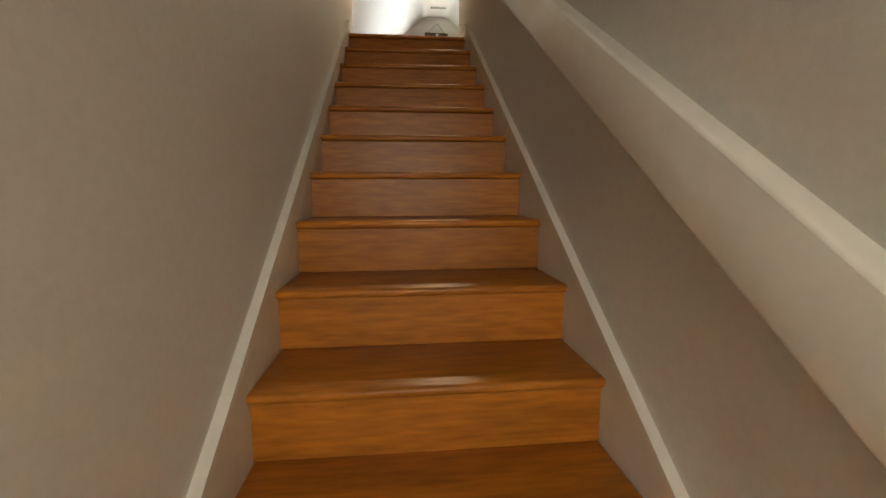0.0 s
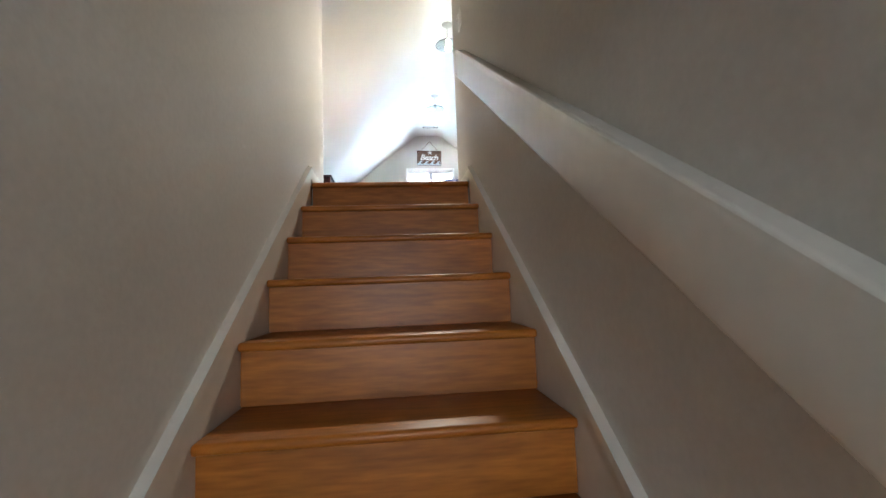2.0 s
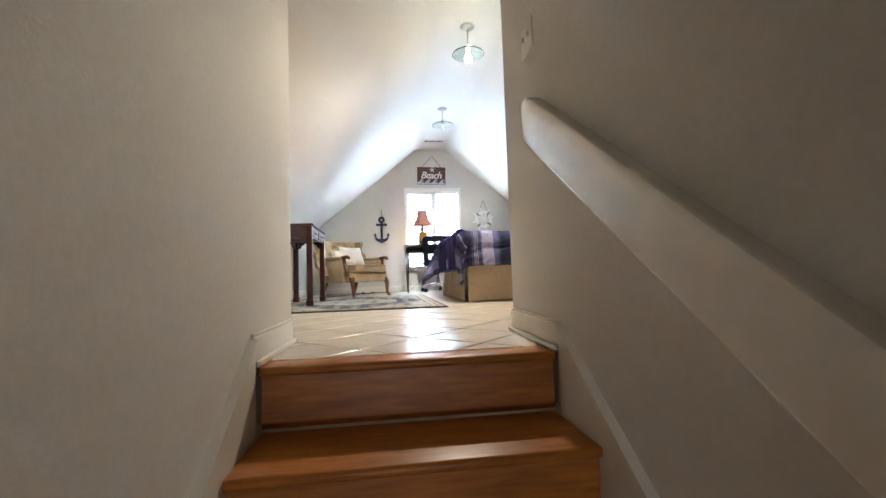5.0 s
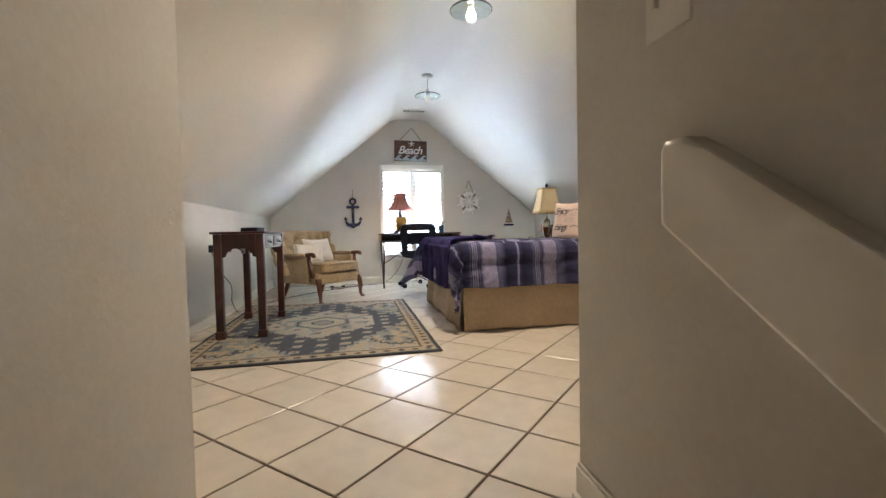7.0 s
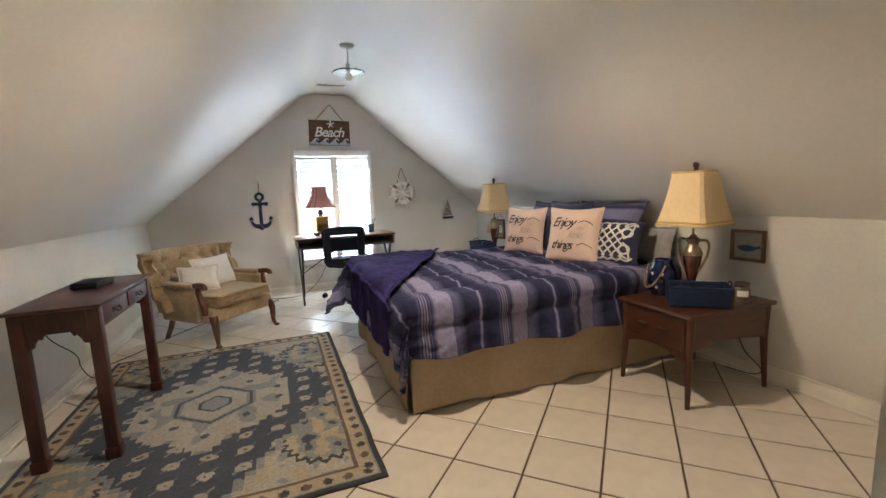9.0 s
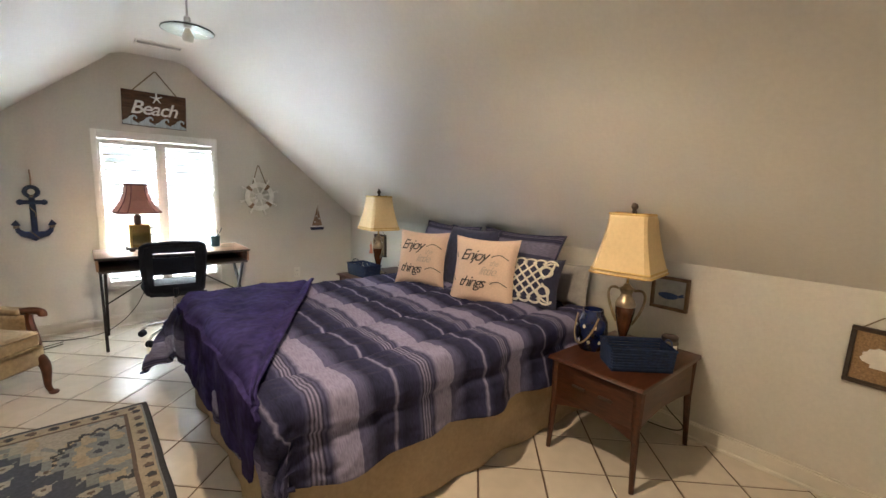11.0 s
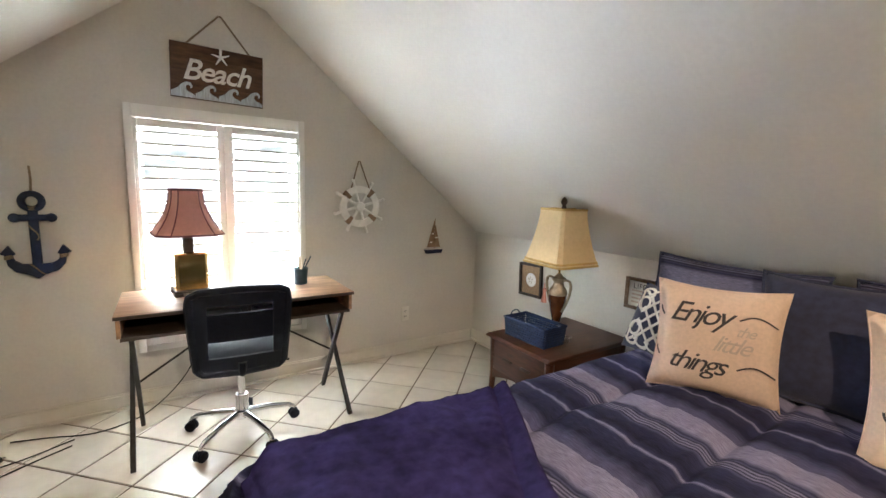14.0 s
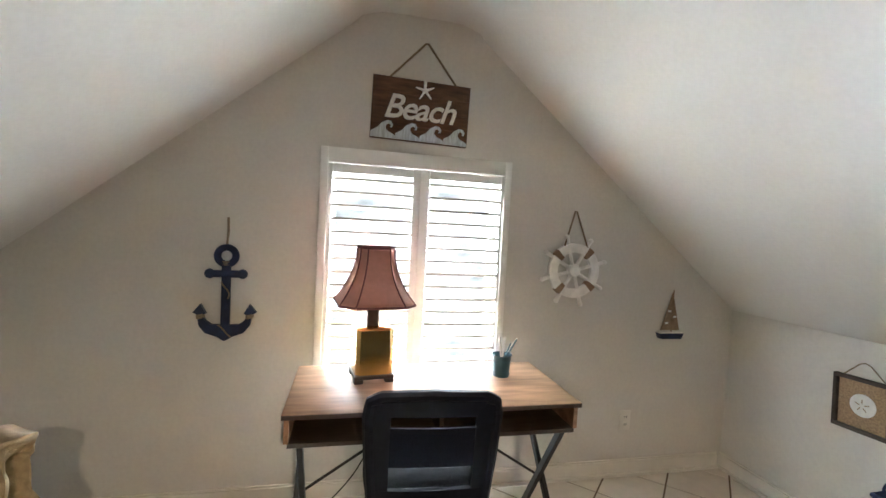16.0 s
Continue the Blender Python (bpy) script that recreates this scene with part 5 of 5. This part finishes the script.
part("tilt_plate", boxes(((-0.09, -0.10, 0.365), (0.09, 0.10, 0.392)), bevel=0.008), PLASTIC, oc)
st_ = bmesh.new()
grid_mesh(st_, 18, 18, lambda a, b: ((a - 0.5) * 0.46 * (1 - 0.10 * (2 * b - 1) ** 2), (b - 0.5) * 0.44 + 0.07, 0.44 + 0.03 * ((1 - (2 * a - 1) ** 4) * (1 - (2 * b - 1) ** 4)) ** 0.5 - 0.02 * max(0, 2 * b - 1.2)))
sq = part("seat", st_, LEATHER, oc, "black leather seat pad")
md = sq.modifiers.new("thick", "SOLIDIFY")
md.thickness = 0.05
md = sq.modifiers.new("soft", "BEVEL")
md.width, md.segments = 0.012, 2


def back_at(x, z):
    """Curved back of the chair: depth at x, z."""
    return -0.155 - 0.10 * (z - 0.42) + 0.35 * x * x


def back_piece(x0, x1, z0, z1, thick, n=12):
    bm = bmesh.new()
    for s2 in (0, 1):
        grid_mesh(bm, n, 6, lambda a, b: (x0 + (x1 - x0) * a, back_at(x0 + (x1 - x0) * a, z0 + (z1 - z0) * b) - thick * (s2 - 0.5), z0 + (z1 - z0) * b))
    e = [ed for ed in bm.edges if ed.is_boundary]
    bmesh.ops.bridge_loops(bm, edges=e)
    return bm


fb = bmesh.new()
out = [(-0.165, 0.405), (-0.190, 0.43), (-0.205, 0.60), (-0.212, 0.74), (-0.205, 0.785), (-0.17, 0.803), (0.0, 0.812), (0.17, 0.803), (0.205, 0.785), (0.212, 0.74), (0.205, 0.60), (0.190, 0.43), (0.165, 0.405), (0.0, 0.398)]
pts = []
for i in range(len(out)):
    a, b = out[i], out[(i + 1) % len(out)]
    for q in range(3):
        x, z = a[0] + (b[0] - a[0]) * q / 3, a[1] + (b[1] - a[1]) * q / 3
        pts.append((x, back_at(x, z), z))
tube(fb, pts, 0.019, 8, True)
part("back_frame", fb, PLASTIC, oc)
for x0, x1 in ((-0.200, -0.140), (0.140, 0.200)):
    part("side_band", back_piece(x0, x1, 0.43, 0.78, 0.018, 4), PLASTIC, oc)
part("mesh_panel", back_piece(-0.150, 0.150, 0.562, 0.698, 0.012), MESHCLOTH, oc, "black mesh back panel")
part("lower_band", back_piece(-0.170, 0.170, 0.412, 0.480, 0.020), PLASTIC, oc)
part("top_band", back_piece(-0.170, 0.170, 0.738, 0.800, 0.020), PLASTIC, oc)
tb = bmesh.new()
tube(tb, bezier((0, -0.06, 0.375), (0, -0.16, 0.37), (0, -0.175, 0.40), (0, -0.172, 0.45), 8), 0.018, 8)
part("back_support", tb, PLASTIC, oc)
tb = bmesh.new()
tube(tb, [(0.08, 0.0, 0.378), (0.20, -0.02, 0.372), (0.235, -0.02, 0.368)], 0.006, 6)
part("lever", tb, PLASTIC, oc)

# ---- armchair ----
ac = thing("armchair", "tufted gold upholstered armchair with carved walnut arms and legs", "armchair", pose(-0.64, 7.85, 0, 0, 0, 46) @ Matrix.Scale(1.03, 4))


def soft(nu, nv, place, thick, mat, name, label=""):
    bm = bmesh.new()
    grid_mesh(bm, nu, nv, place)
    o = part(name, bm, mat, ac, label)
    m_ = o.modifiers.new("thick", "SOLIDIFY")
    m_.thickness = thick
    m_ = o.modifiers.new("soft", "BEVEL")
    m_.width, m_.segments = min(0.02, thick * 0.3), 2
    return o


# local frame: the chair faces -y, width along x
part("seat_rail", boxes(((-0.305, -0.30, 0.185), (0.305, 0.26, 0.305)), bevel=0.02, seg=3), UPHOLSTERY, ac)
cu = bmesh.new()
box(cu, (-0.262, -0.335, 0.305), (0.262, 0.20, 0.405), 0.035, 4)
part("seat_cushion", cu, UPHOLSTERY, ac, "loose gold seat cushion")
tb = bmesh.new()
for z in (0.318, 0.392):
    tube(tb, [(-0.255, 0.15, z), (-0.262, -0.30, z), (-0.235, -0.337, z), (0.235, -0.337, z), (0.262, -0.30, z), (0.255, 0.15, z)], 0.006, 6)
part("piping", tb, UPHOLSTERY, ac)


def chair_back(a, b):
    an = math.pi * (0.5 + (a - 0.5) * 1.02)
    cs, sn = math.cos(an), max(0.0, math.sin(an))
    x = -math.copysign(abs(cs) ** 0.75, cs) * 0.335 * (1 + 0.03 * b)
    y = 0.08 + 0.17 * sn ** 0.6 + 0.17 * b
    z = 0.28 + 0.46 * b + 0.012 * math.sin(math.pi * a) * b
    u, v = a * 8, b * 4.5
    du, dv = (u + (0.5 if int(v) % 2 else 0)) % 1 - 0.5, v % 1 - 0.5
    dimple = 0.030 * math.exp(-(du * du + dv * dv) * 14) if 0.25 < b < 0.88 else 0
    dimple += 0.022 * (1 - abs(math.sin(math.pi * u)) ** 0.5) * min(1.0, max(0.0, (b - 0.25) * 6)) * min(1.0, (1.02 - b) * 7)
    n = Vector((-x * 1.4, -1, 0)).normalized()
    return x - n.x * dimple, y - n.y * dimple, z


soft(70, 46, chair_back, -0.075, UPHOLSTERY, "tufted_back", "deeply buttoned gold back")
random.seed(2)
for j in range(1, 5):
    for i in range(6):
        a, b = (i + 1.0 + (0.0 if j % 2 else 0.5)) / 8, (j + 0.5) / 4.5 if j < 4 else 0.97
        if 0.06 < a < 0.94 and b < 0.9:
            p = Vector(chair_back(a, b))
            bt = lathe(bmesh.new(), [(0.0, -0.006), (0.010, -0.004), (0.010, 0.003), (0.0, 0.007)], 10, axis=Matrix.Translation(p + Vector((-p.x * 0.02, -0.012, 0))) @ Euler((math.pi / 2, 0, 0)).to_matrix().to_4x4())
            part("button", bt, UPHOLSTERY, ac)
for s_ in (-1, 1):
    part("arm_panel", boxes(((s_ * 0.315 - 0.030, -0.19, 0.19), (s_ * 0.315 + 0.038, 0.24, 0.470)), bevel=0.022, seg=3), UPHOLSTERY, ac)
    part("arm_pad", boxes(((s_ * 0.322 - 0.040, -0.165, 0.470), (s_ * 0.322 + 0.040, 0.18, 0.508)), bevel=0.016, seg=3), UPHOLSTERY, ac)
    tb = bmesh.new()
    tube(tb, bezier((s_ * 0.322, -0.15, 0.490), (s_ * 0.325, -0.24, 0.505), (s_ * 0.33, -0.285, 0.500), (s_ * 0.33, -0.275, 0.470), 12), 0.022, 10)
    tube(tb, bezier((s_ * 0.325, -0.20, 0.485), (s_ * 0.322, -0.17, 0.42), (s_ * 0.318, -0.24, 0.36), (s_ * 0.312, -0.235, 0.26), 12), 0.020, 8, taper=0.026)
    part("carved_arm", tb, CHAIRWOOD, ac, "carved walnut arm post")
    tb = bmesh.new()
    tube(tb, bezier((s_ * 0.275, -0.270, 0.235), (s_ * 0.315, -0.335, 0.17), (s_ * 0.27, -0.285, 0.06), (s_ * 0.300, -0.325, 0.012), 14), 0.034, 10, taper=0.013)
    lathe(tb, [(0.0, 0.0), (0.022, 0.002), (0.026, 0.012), (0.016, 0.022), (0.0, 0.024)], 12, at=(s_ * 0.302, -0.330, 0.0))
    part("front_leg", tb, CHAIRWOOD, ac, "carved walnut cabriole leg")
    tb = bmesh.new()
    tube(tb, [(s_ * 0.25, 0.22, 0.22), (s_ * 0.26, 0.27, 0.10), (s_ * 0.27, 0.32, 0.0)], 0.026, 8, taper=0.018)
    part("back_leg", tb, CHAIRWOOD, ac)
for x, y, tn, ln, w, h in ((0.09, 0.06, 8, 20, 0.42, 0.26), (-0.17, -0.03, -38, 34, 0.30, 0.23)):
    m_ = ac.matrix_world @ pose(x, y + 0.02, 0.405, 0, 0, tn) @ pose(0, 0, 0, 90 - ln, 0, 0) @ Matrix.Translation((0, h / 2, 0))
    plain_pillow("ivory_cushion", "plain ivory cushion resting in the armchair", m_, w, h, 0.12, IVORY)

# ---- console table ----
ct = thing("console_table", "mahogany console table with two small drawers, standing on the rug", "console table", Matrix.Translation((-1.180, 5.935, 0)))
CW, CD, CH = 0.325, 0.80, 0.748
part("tabletop", boxes(((-0.012, -0.018, CH - 0.016), (CW + 0.012, CD + 0.018, CH)), bevel=0.005, seg=2), MAHOGANY, ct)
for lx in (0.002, CW - 0.052):
    for ly in (0.002, CD - 0.052):
        lb = bmesh.new()
        box(lb, (lx, ly, 0.066), (lx + 0.05, ly + 0.05, CH - 0.0165), 0.005)
        box(lb, (lx - 0.006, ly - 0.006, 0.013), (lx + 0.056, ly + 0.056, 0.067), 0.006)
        part("leg", lb, MAHOGANY, ct)


def scallop(a0, a1, axis, d0, d1):
    """Apron with a shaped lower edge."""
    n = a1 - a0
    low = [(0.0, 0.16), (0.10, 0.155), (0.13, 0.135), (0.20, 0.115), (0.24, 0.122), (0.30, 0.100), (0.70, 0.100), (0.76, 0.122), (0.80, 0.115), (0.87, 0.135), (0.90, 0.155), (1.0, 0.16)]
    poly = [(a0 + n * t, CH - 0.0168 - h) for t, h in low] + [(a1, CH - 0.0168), (a0, CH - 0.0168)]
    return prisms(axis, (poly, d0, d1))


for y0_, y1_ in ((0.014, 0.028), (CD - 0.028, CD - 0.014)):
    part("end_apron", scallop(0.0525, CW - 0.0525, 1, y0_, y1_), MAHOGANY, ct, smooth=False)
part("back_apron", scallop(0.0525, CD - 0.0525, 0, 0.012, 0.026), MAHOGANY, ct, smooth=False)
part("front_rail", boxes(((CW - 0.026, 0.0525, CH - 0.122), (CW - 0.012, CD - 0.0525, CH - 0.110)), ((CW - 0.026, 0.0525, CH - 0.030), (CW - 0.012, CD - 0.0525, CH - 0.017)), ((CW - 0.026, CD / 2 - 0.012, CH - 0.1095), (CW - 0.012, CD / 2 + 0.012, CH - 0.0305))), MAHOGANY, ct, smooth=False)
for y0_, y1_ in ((0.0545, CD / 2 - 0.014), (CD / 2 + 0.014, CD - 0.0545)):
    dr = part("drawer", boxes(((CW - 0.30, y0_, CH - 0.108), (CW - 0.006, y1_, CH - 0.032)), bevel=0.003), MAHOGANY, ct)
    ym = (y0_ + y1_) / 2
    part("back_plate", boxes(((CW - 0.006, ym - 0.045, CH - 0.082), (CW - 0.003, ym + 0.045, CH - 0.058)), bevel=0.001, seg=1), BLACK, dr, "dark metal plate")
    tb = bmesh.new()
    tube(tb, bezier((CW - 0.004, ym - 0.035, CH - 0.068), (CW + 0.02, ym - 0.03, CH - 0.090), (CW + 0.02, ym + 0.03, CH - 0.090), (CW - 0.004, ym + 0.035, CH - 0.068), 10), 0.0035, 6)
    part("bail_pull", tb, BLACK, dr, "dark bail pull")
rt = thing("set_top_box", "small black electronic box on the console table", "electronics", pose(-1.03, 6.42, CH, 0, 0, -8))
part("case", boxes(((-0.062, -0.085, 0.005), (0.062, 0.085, 0.036)), bevel=0.006), PLASTIC, rt)
for sx in (-1, 1):
    for sy in (-1, 1):
        part("foot", lathe(bmesh.new(), [(0.008, 0.0), (0.008, 0.0055)], 10, at=(sx * 0.05, sy * 0.07, 0)), PLASTIC, rt)
ra = thing("cable_adapter", "black plug adapter hanging behind the console table", "adapter", Matrix.Translation((XL + 0.001, 6.60, 0.62)))
part("case", boxes(((0.0, -0.02, -0.03), (0.035, 0.02, 0.03)), bevel=0.005), PLASTIC, ra)


def cable(label, pts, r=0.0032):
    bm = bmesh.new()
    fine = []
    for i in range(len(pts) - 1):
        p0, p1, p2, p3 = (Vector(pts[max(i - 1, 0)]), Vector(pts[i]), Vector(pts[i + 1]), Vector(pts[min(i + 2, len(pts) - 1)]))
        for q in range(6):
            t = q / 6
            fine.append(0.5 * ((2 * p1) + (p2 - p0) * t + (2 * p0 - 5 * p1 + 4 * p2 - p3) * t * t + (3 * p1 - p0 - 3 * p2 + p3) * t ** 3))
    fine.append(Vector(pts[-1]))
    tube(bm, fine, r, 6)
    return tagged(new("cable", finish("cable", bm, CABLE, True)), label, "cable")


cable("black cable looping from the console table to the floor", [(-1.395, 6.60, 0.60), (-1.35, 6.66, 0.43), (-1.31, 6.78, 0.31), (-1.34, 6.93, 0.22), (-1.37, 7.03, 0.12), (-1.35, 7.13, 0.006), (-1.31, 7.28, 0.005)])
cable("black cable lying on the tiles behind the armchair", [(-1.33, 7.38, 0.005), (-1.2, 7.58, 0.005), (-1.0, 7.98, 0.005), (-0.7, 8.38, 0.005), (-0.42, 8.65, 0.005), (-0.16, 8.82, 0.005)])
cable("black lamp cord running down from the desk to the tiles", [(0.45, 9.07, 0.42), (0.41, 9.08, 0.30), (0.33, 9.06, 0.16), (0.21, 9.02, 0.05), (0.09, 8.96, 0.005), (-0.08, 8.90, 0.005), (-0.27, 8.96, 0.005), (-0.42, 9.00, 0.005)])
cable("tangled black cables lying on the tiles by the wall", [(-0.16, 8.88, 0.005), (-0.31, 8.80, 0.005), (-0.51, 8.72, 0.006), (-0.58, 8.60, 0.006), (-0.46, 8.56, 0.005), (-0.38, 8.66, 0.012), (-0.54, 8.76, 0.005), (-0.71, 8.70, 0.005), (-0.66, 8.58, 0.005)])
cable("black lamp cord hanging behind the nightstand", [(2.45, 5.35, 0.26), (2.41, 5.27, 0.18), (2.43, 5.19, 0.10), (2.48, 5.27, 0.03), (2.50, 5.45, 0.006)])
for x, y in ((-0.58, 8.80), (-0.43, 8.82)):
    pg = thing("plug", "black power plug lying on the tiles", "plug", pose(x, y, 0, 0, 0, 40), group="loose plugs")
    part("case", boxes(((-0.022, -0.014, 0.0), (0.022, 0.014, 0.022)), bevel=0.005), CABLE, pg)
    part("prong", boxes(((0.022, -0.006, 0.010), (0.036, -0.004, 0.014)), ((0.022, 0.004, 0.010), (0.036, 0.006, 0.014))), NICKEL, pg, smooth=False)

# ---- rug ----
RW, RD = 1.530, 2.075


def rug_colour(x, y):
    """Pattern of the rug: 0 charcoal, 1 navy, 2 beige, 3 grey-blue, 4 sand, 5 brown; x, y in metres from its corner."""
    ex = min(x, RW - x, y, RD - y)
    jig = 0.008 * noise.noise(Vector((x * 22, y * 22, 0)))
    ex_ = ex + jig * 0.5
    along = y if min(x, RW - x) < min(y, RD - y) else x
    if ex < 0.022:
        return 0
    if ex < 0.105:
        q = (along + 0.03) % 0.085 - 0.0425
        o = (ex - 0.063) / 0.020
        if (q / 0.022) ** 2 + o * o < 1:
            return 0 if int(along / 0.085) % 2 else 5
        return 4 if ex > 0.032 else 3
    if ex_ < 0.120:
        return 5
    cx, cy = x - RW / 2, y - RD / 2
    ax, ay = abs(cx), abs(cy)
    # stepped hexagonal medallion with two rings inside
    hexd = max(ax / 0.43, (ax * 0.8 + ay) / 0.52) + 0.3 * jig
    if hexd < 0.17:
        return 3
    if hexd < 0.21 or 0.42 < hexd < 0.465:
        return 1
    if hexd < 0.39:
        return 2
    if hexd < 0.50:
        return 3
    step = 0.040
    px, py = math.floor(ax / step) * step, math.floor(ay / step) * step
    if max(px / 0.43, (px * 0.8 + py) / 0.52) < 0.93:
        fx, fy = x % 0.17 - 0.085, y % 0.15 - 0.075
        motif = math.hypot(fx, fy) + 0.012 * noise.noise(Vector((x * 26, y * 26, 5)))
        return 1 if 0.60 < hexd < 0.88 and motif < 0.022 else 3 if noise.noise(Vector((x * 9, y * 9, 7))) > 0.22 else 2
    field = px / 0.62 + py / 0.95
    if field + 0.6 * jig < 1.10:
        fx, fy = (x + 0.02) % 0.150 - 0.075, (y + 0.03) % 0.140 - 0.070
        wob = 0.016 * noise.noise(Vector((x * 24, y * 24, 9)))
        d = math.hypot(fx * 1.0, fy * 1.15) + wob
        if d < 0.034:
            return 2 if d > 0.010 else 5
        if abs(fx - fy) < 0.006 and d < 0.066:
            return 3
        return 1
    if field < 1.16:
        return 3
    corner = math.hypot(ax - 0.55, (ay - 0.55) * 0.75)
    zig = 0.012 * math.sin(math.atan2(ay - 0.55, ax - 0.55) * 26)
    if abs(corner - 0.20 + zig) < 0.011:
        return 0
    if corner < 0.19:
        f = noise.noise(Vector((x * 15, y * 15, 2)))
        return 1 if f > 0.36 else 4 if f < -0.12 else 3
    f = noise.noise(Vector((x * 13, y * 13, 12)))
    if f > 0.34:
        return 3
    return 4 if f < -0.25 else 2


rb = bmesh.new()
NX, NY = 176, 242
zr = 0.0115
vv = [[rb.verts.new((RW * i / NX + 0.006 * noise.noise(Vector((j * 0.05, i * 0.01, 3))), RD * j / NY + 0.006 * noise.noise(Vector((i * 0.05, j * 0.01, 1))), zr + 0.0012 * noise.noise(Vector((i * 0.4, j * 0.4, 0))) - (0.004 if i in (0, NX) or j in (0, NY) else 0)))
       for j in range(NY + 1)] for i in range(NX + 1)]
for i in range(NX):
    for j in range(NY):
        f = rb.faces.new((vv[i][j], vv[i + 1][j], vv[i + 1][j + 1], vv[i][j + 1]))
        f.material_index = rug_colour(RW * (i + 0.5) / NX, RD * (j + 0.5) / NY)
edge = [vv[i][0] for i in range(NX + 1)] + [vv[NX][j] for j in range(1, NY + 1)] + [vv[i][NY] for i in range(NX - 1, -1, -1)] + [vv[0][j] for j in range(NY - 1, 0, -1)]
low = [rb.verts.new((v.co.x, v.co.y, 0.0005)) for v in edge]
for i in range(len(edge)):
    j = (i + 1) % len(edge)
    rb.faces.new((edge[i], low[i], low[j], edge[j]))
rug = tagged(new("rug", finish("rug", rb, RUGCOL)), "patterned wool rug in navy, beige and grey with a medallion", "rug")
rug.matrix_world = pose(-1.268, 5.288, 0.0, 0, 0, 0.4)

# ---- tiled floor, laid on the diagonal ----
floor = structure("floor", boxes(((XL - 0.1, TOPY + 0.11, -0.12), (XR + 0.1, YW + 0.1, -0.004))), GROUT, "cream glazed tiles laid diagonally with dark grout", "floor")
TS, TA = 0.3070, radians(0.4)
eu, ev = Vector((1, 1)) / math.sqrt(2), Vector((-1, 1)) / math.sqrt(2)
du_, dv_ = eu * math.cos(TA) + ev * math.sin(TA), ev * math.cos(TA) - eu * math.sin(TA)
NODE = Vector((0.132, 4.430))                             # one crossing of the joints
TO = (NODE.dot(du_) % TS, NODE.dot(dv_) % TS)


def clip(poly, axis, bound, sign):
    out_ = []
    for i in range(len(poly)):
        a, b = poly[i - 1], poly[i]
        ia, ib = (a[axis] - bound) * sign >= 0, (b[axis] - bound) * sign >= 0
        if ia != ib:
            t = (bound - a[axis]) / (b[axis] - a[axis])
            out_.append(a.lerp(b, t))
        if ib:
            out_.append(b)
    return out_


def tile_mesh(poly):
    bm = bmesh.new()
    c = sum(poly, Vector((0, 0))) / len(poly)
    inner = [p + (c - p).normalized() * 0.0035 for p in poly]
    lo_, mi, hi_ = ([bm.verts.new((p.x, p.y, z)) for p in q] for q, z in ((poly, -0.008), (poly, -0.0016), (inner, 0.0)))
    for a, b in ((lo_, mi), (mi, hi_)):
        for i in range(len(poly)):
            j = (i + 1) % len(poly)
            bm.faces.new((a[i], a[j], b[j], b[i]))
    bm.faces.new(hi_)
    return finish("tile", bm, TILE)


g = 0.0042
half = TS / 2 - g
square = [du_ * a + dv_ * b for a, b in ((-half, -half), (half, -half), (half, half), (-half, half))]
whole = tile_mesh(square)
for i in range(-2, 40):
    for j in range(-2, 40):
        c = du_ * (TO[0] + (i + 0.5) * TS) + dv_ * (TO[1] + (j + 0.5) * TS)
        poly = [c + p for p in square]
        if max(p.x for p in poly) < XL or min(p.x for p in poly) > XR or max(p.y for p in poly) < TOPY + 0.115 or min(p.y for p in poly) > YW:
            continue
        for x0, x1, ya, yb in ((XL, XR, Y0 - 0.001, YW), (SL, SR, TOPY + 0.114, Y0 - 0.001)):
            q = poly
            for axis, bound, sign in ((0, x0, 1), (0, x1, -1), (1, ya, 1), (1, yb, -1)):
                q = clip(q, axis, bound, sign) if q else q
            if len(q) < 3:
                continue
            area = abs(sum(q[k - 1].x * q[k].y - q[k].x * q[k - 1].y for k in range(len(q)))) / 2
            if area < 0.0004:
                continue
            if area > (2 * half) ** 2 * 0.999:
                o = new("tile", whole)
                o.location = (c.x, c.y, 0)
            else:
                cc = sum(q, Vector((0, 0))) / len(q)
                o = new("tile", tile_mesh([p - cc for p in q]))
                o.location = (cc.x, cc.y, 0)
            o.parent = floor
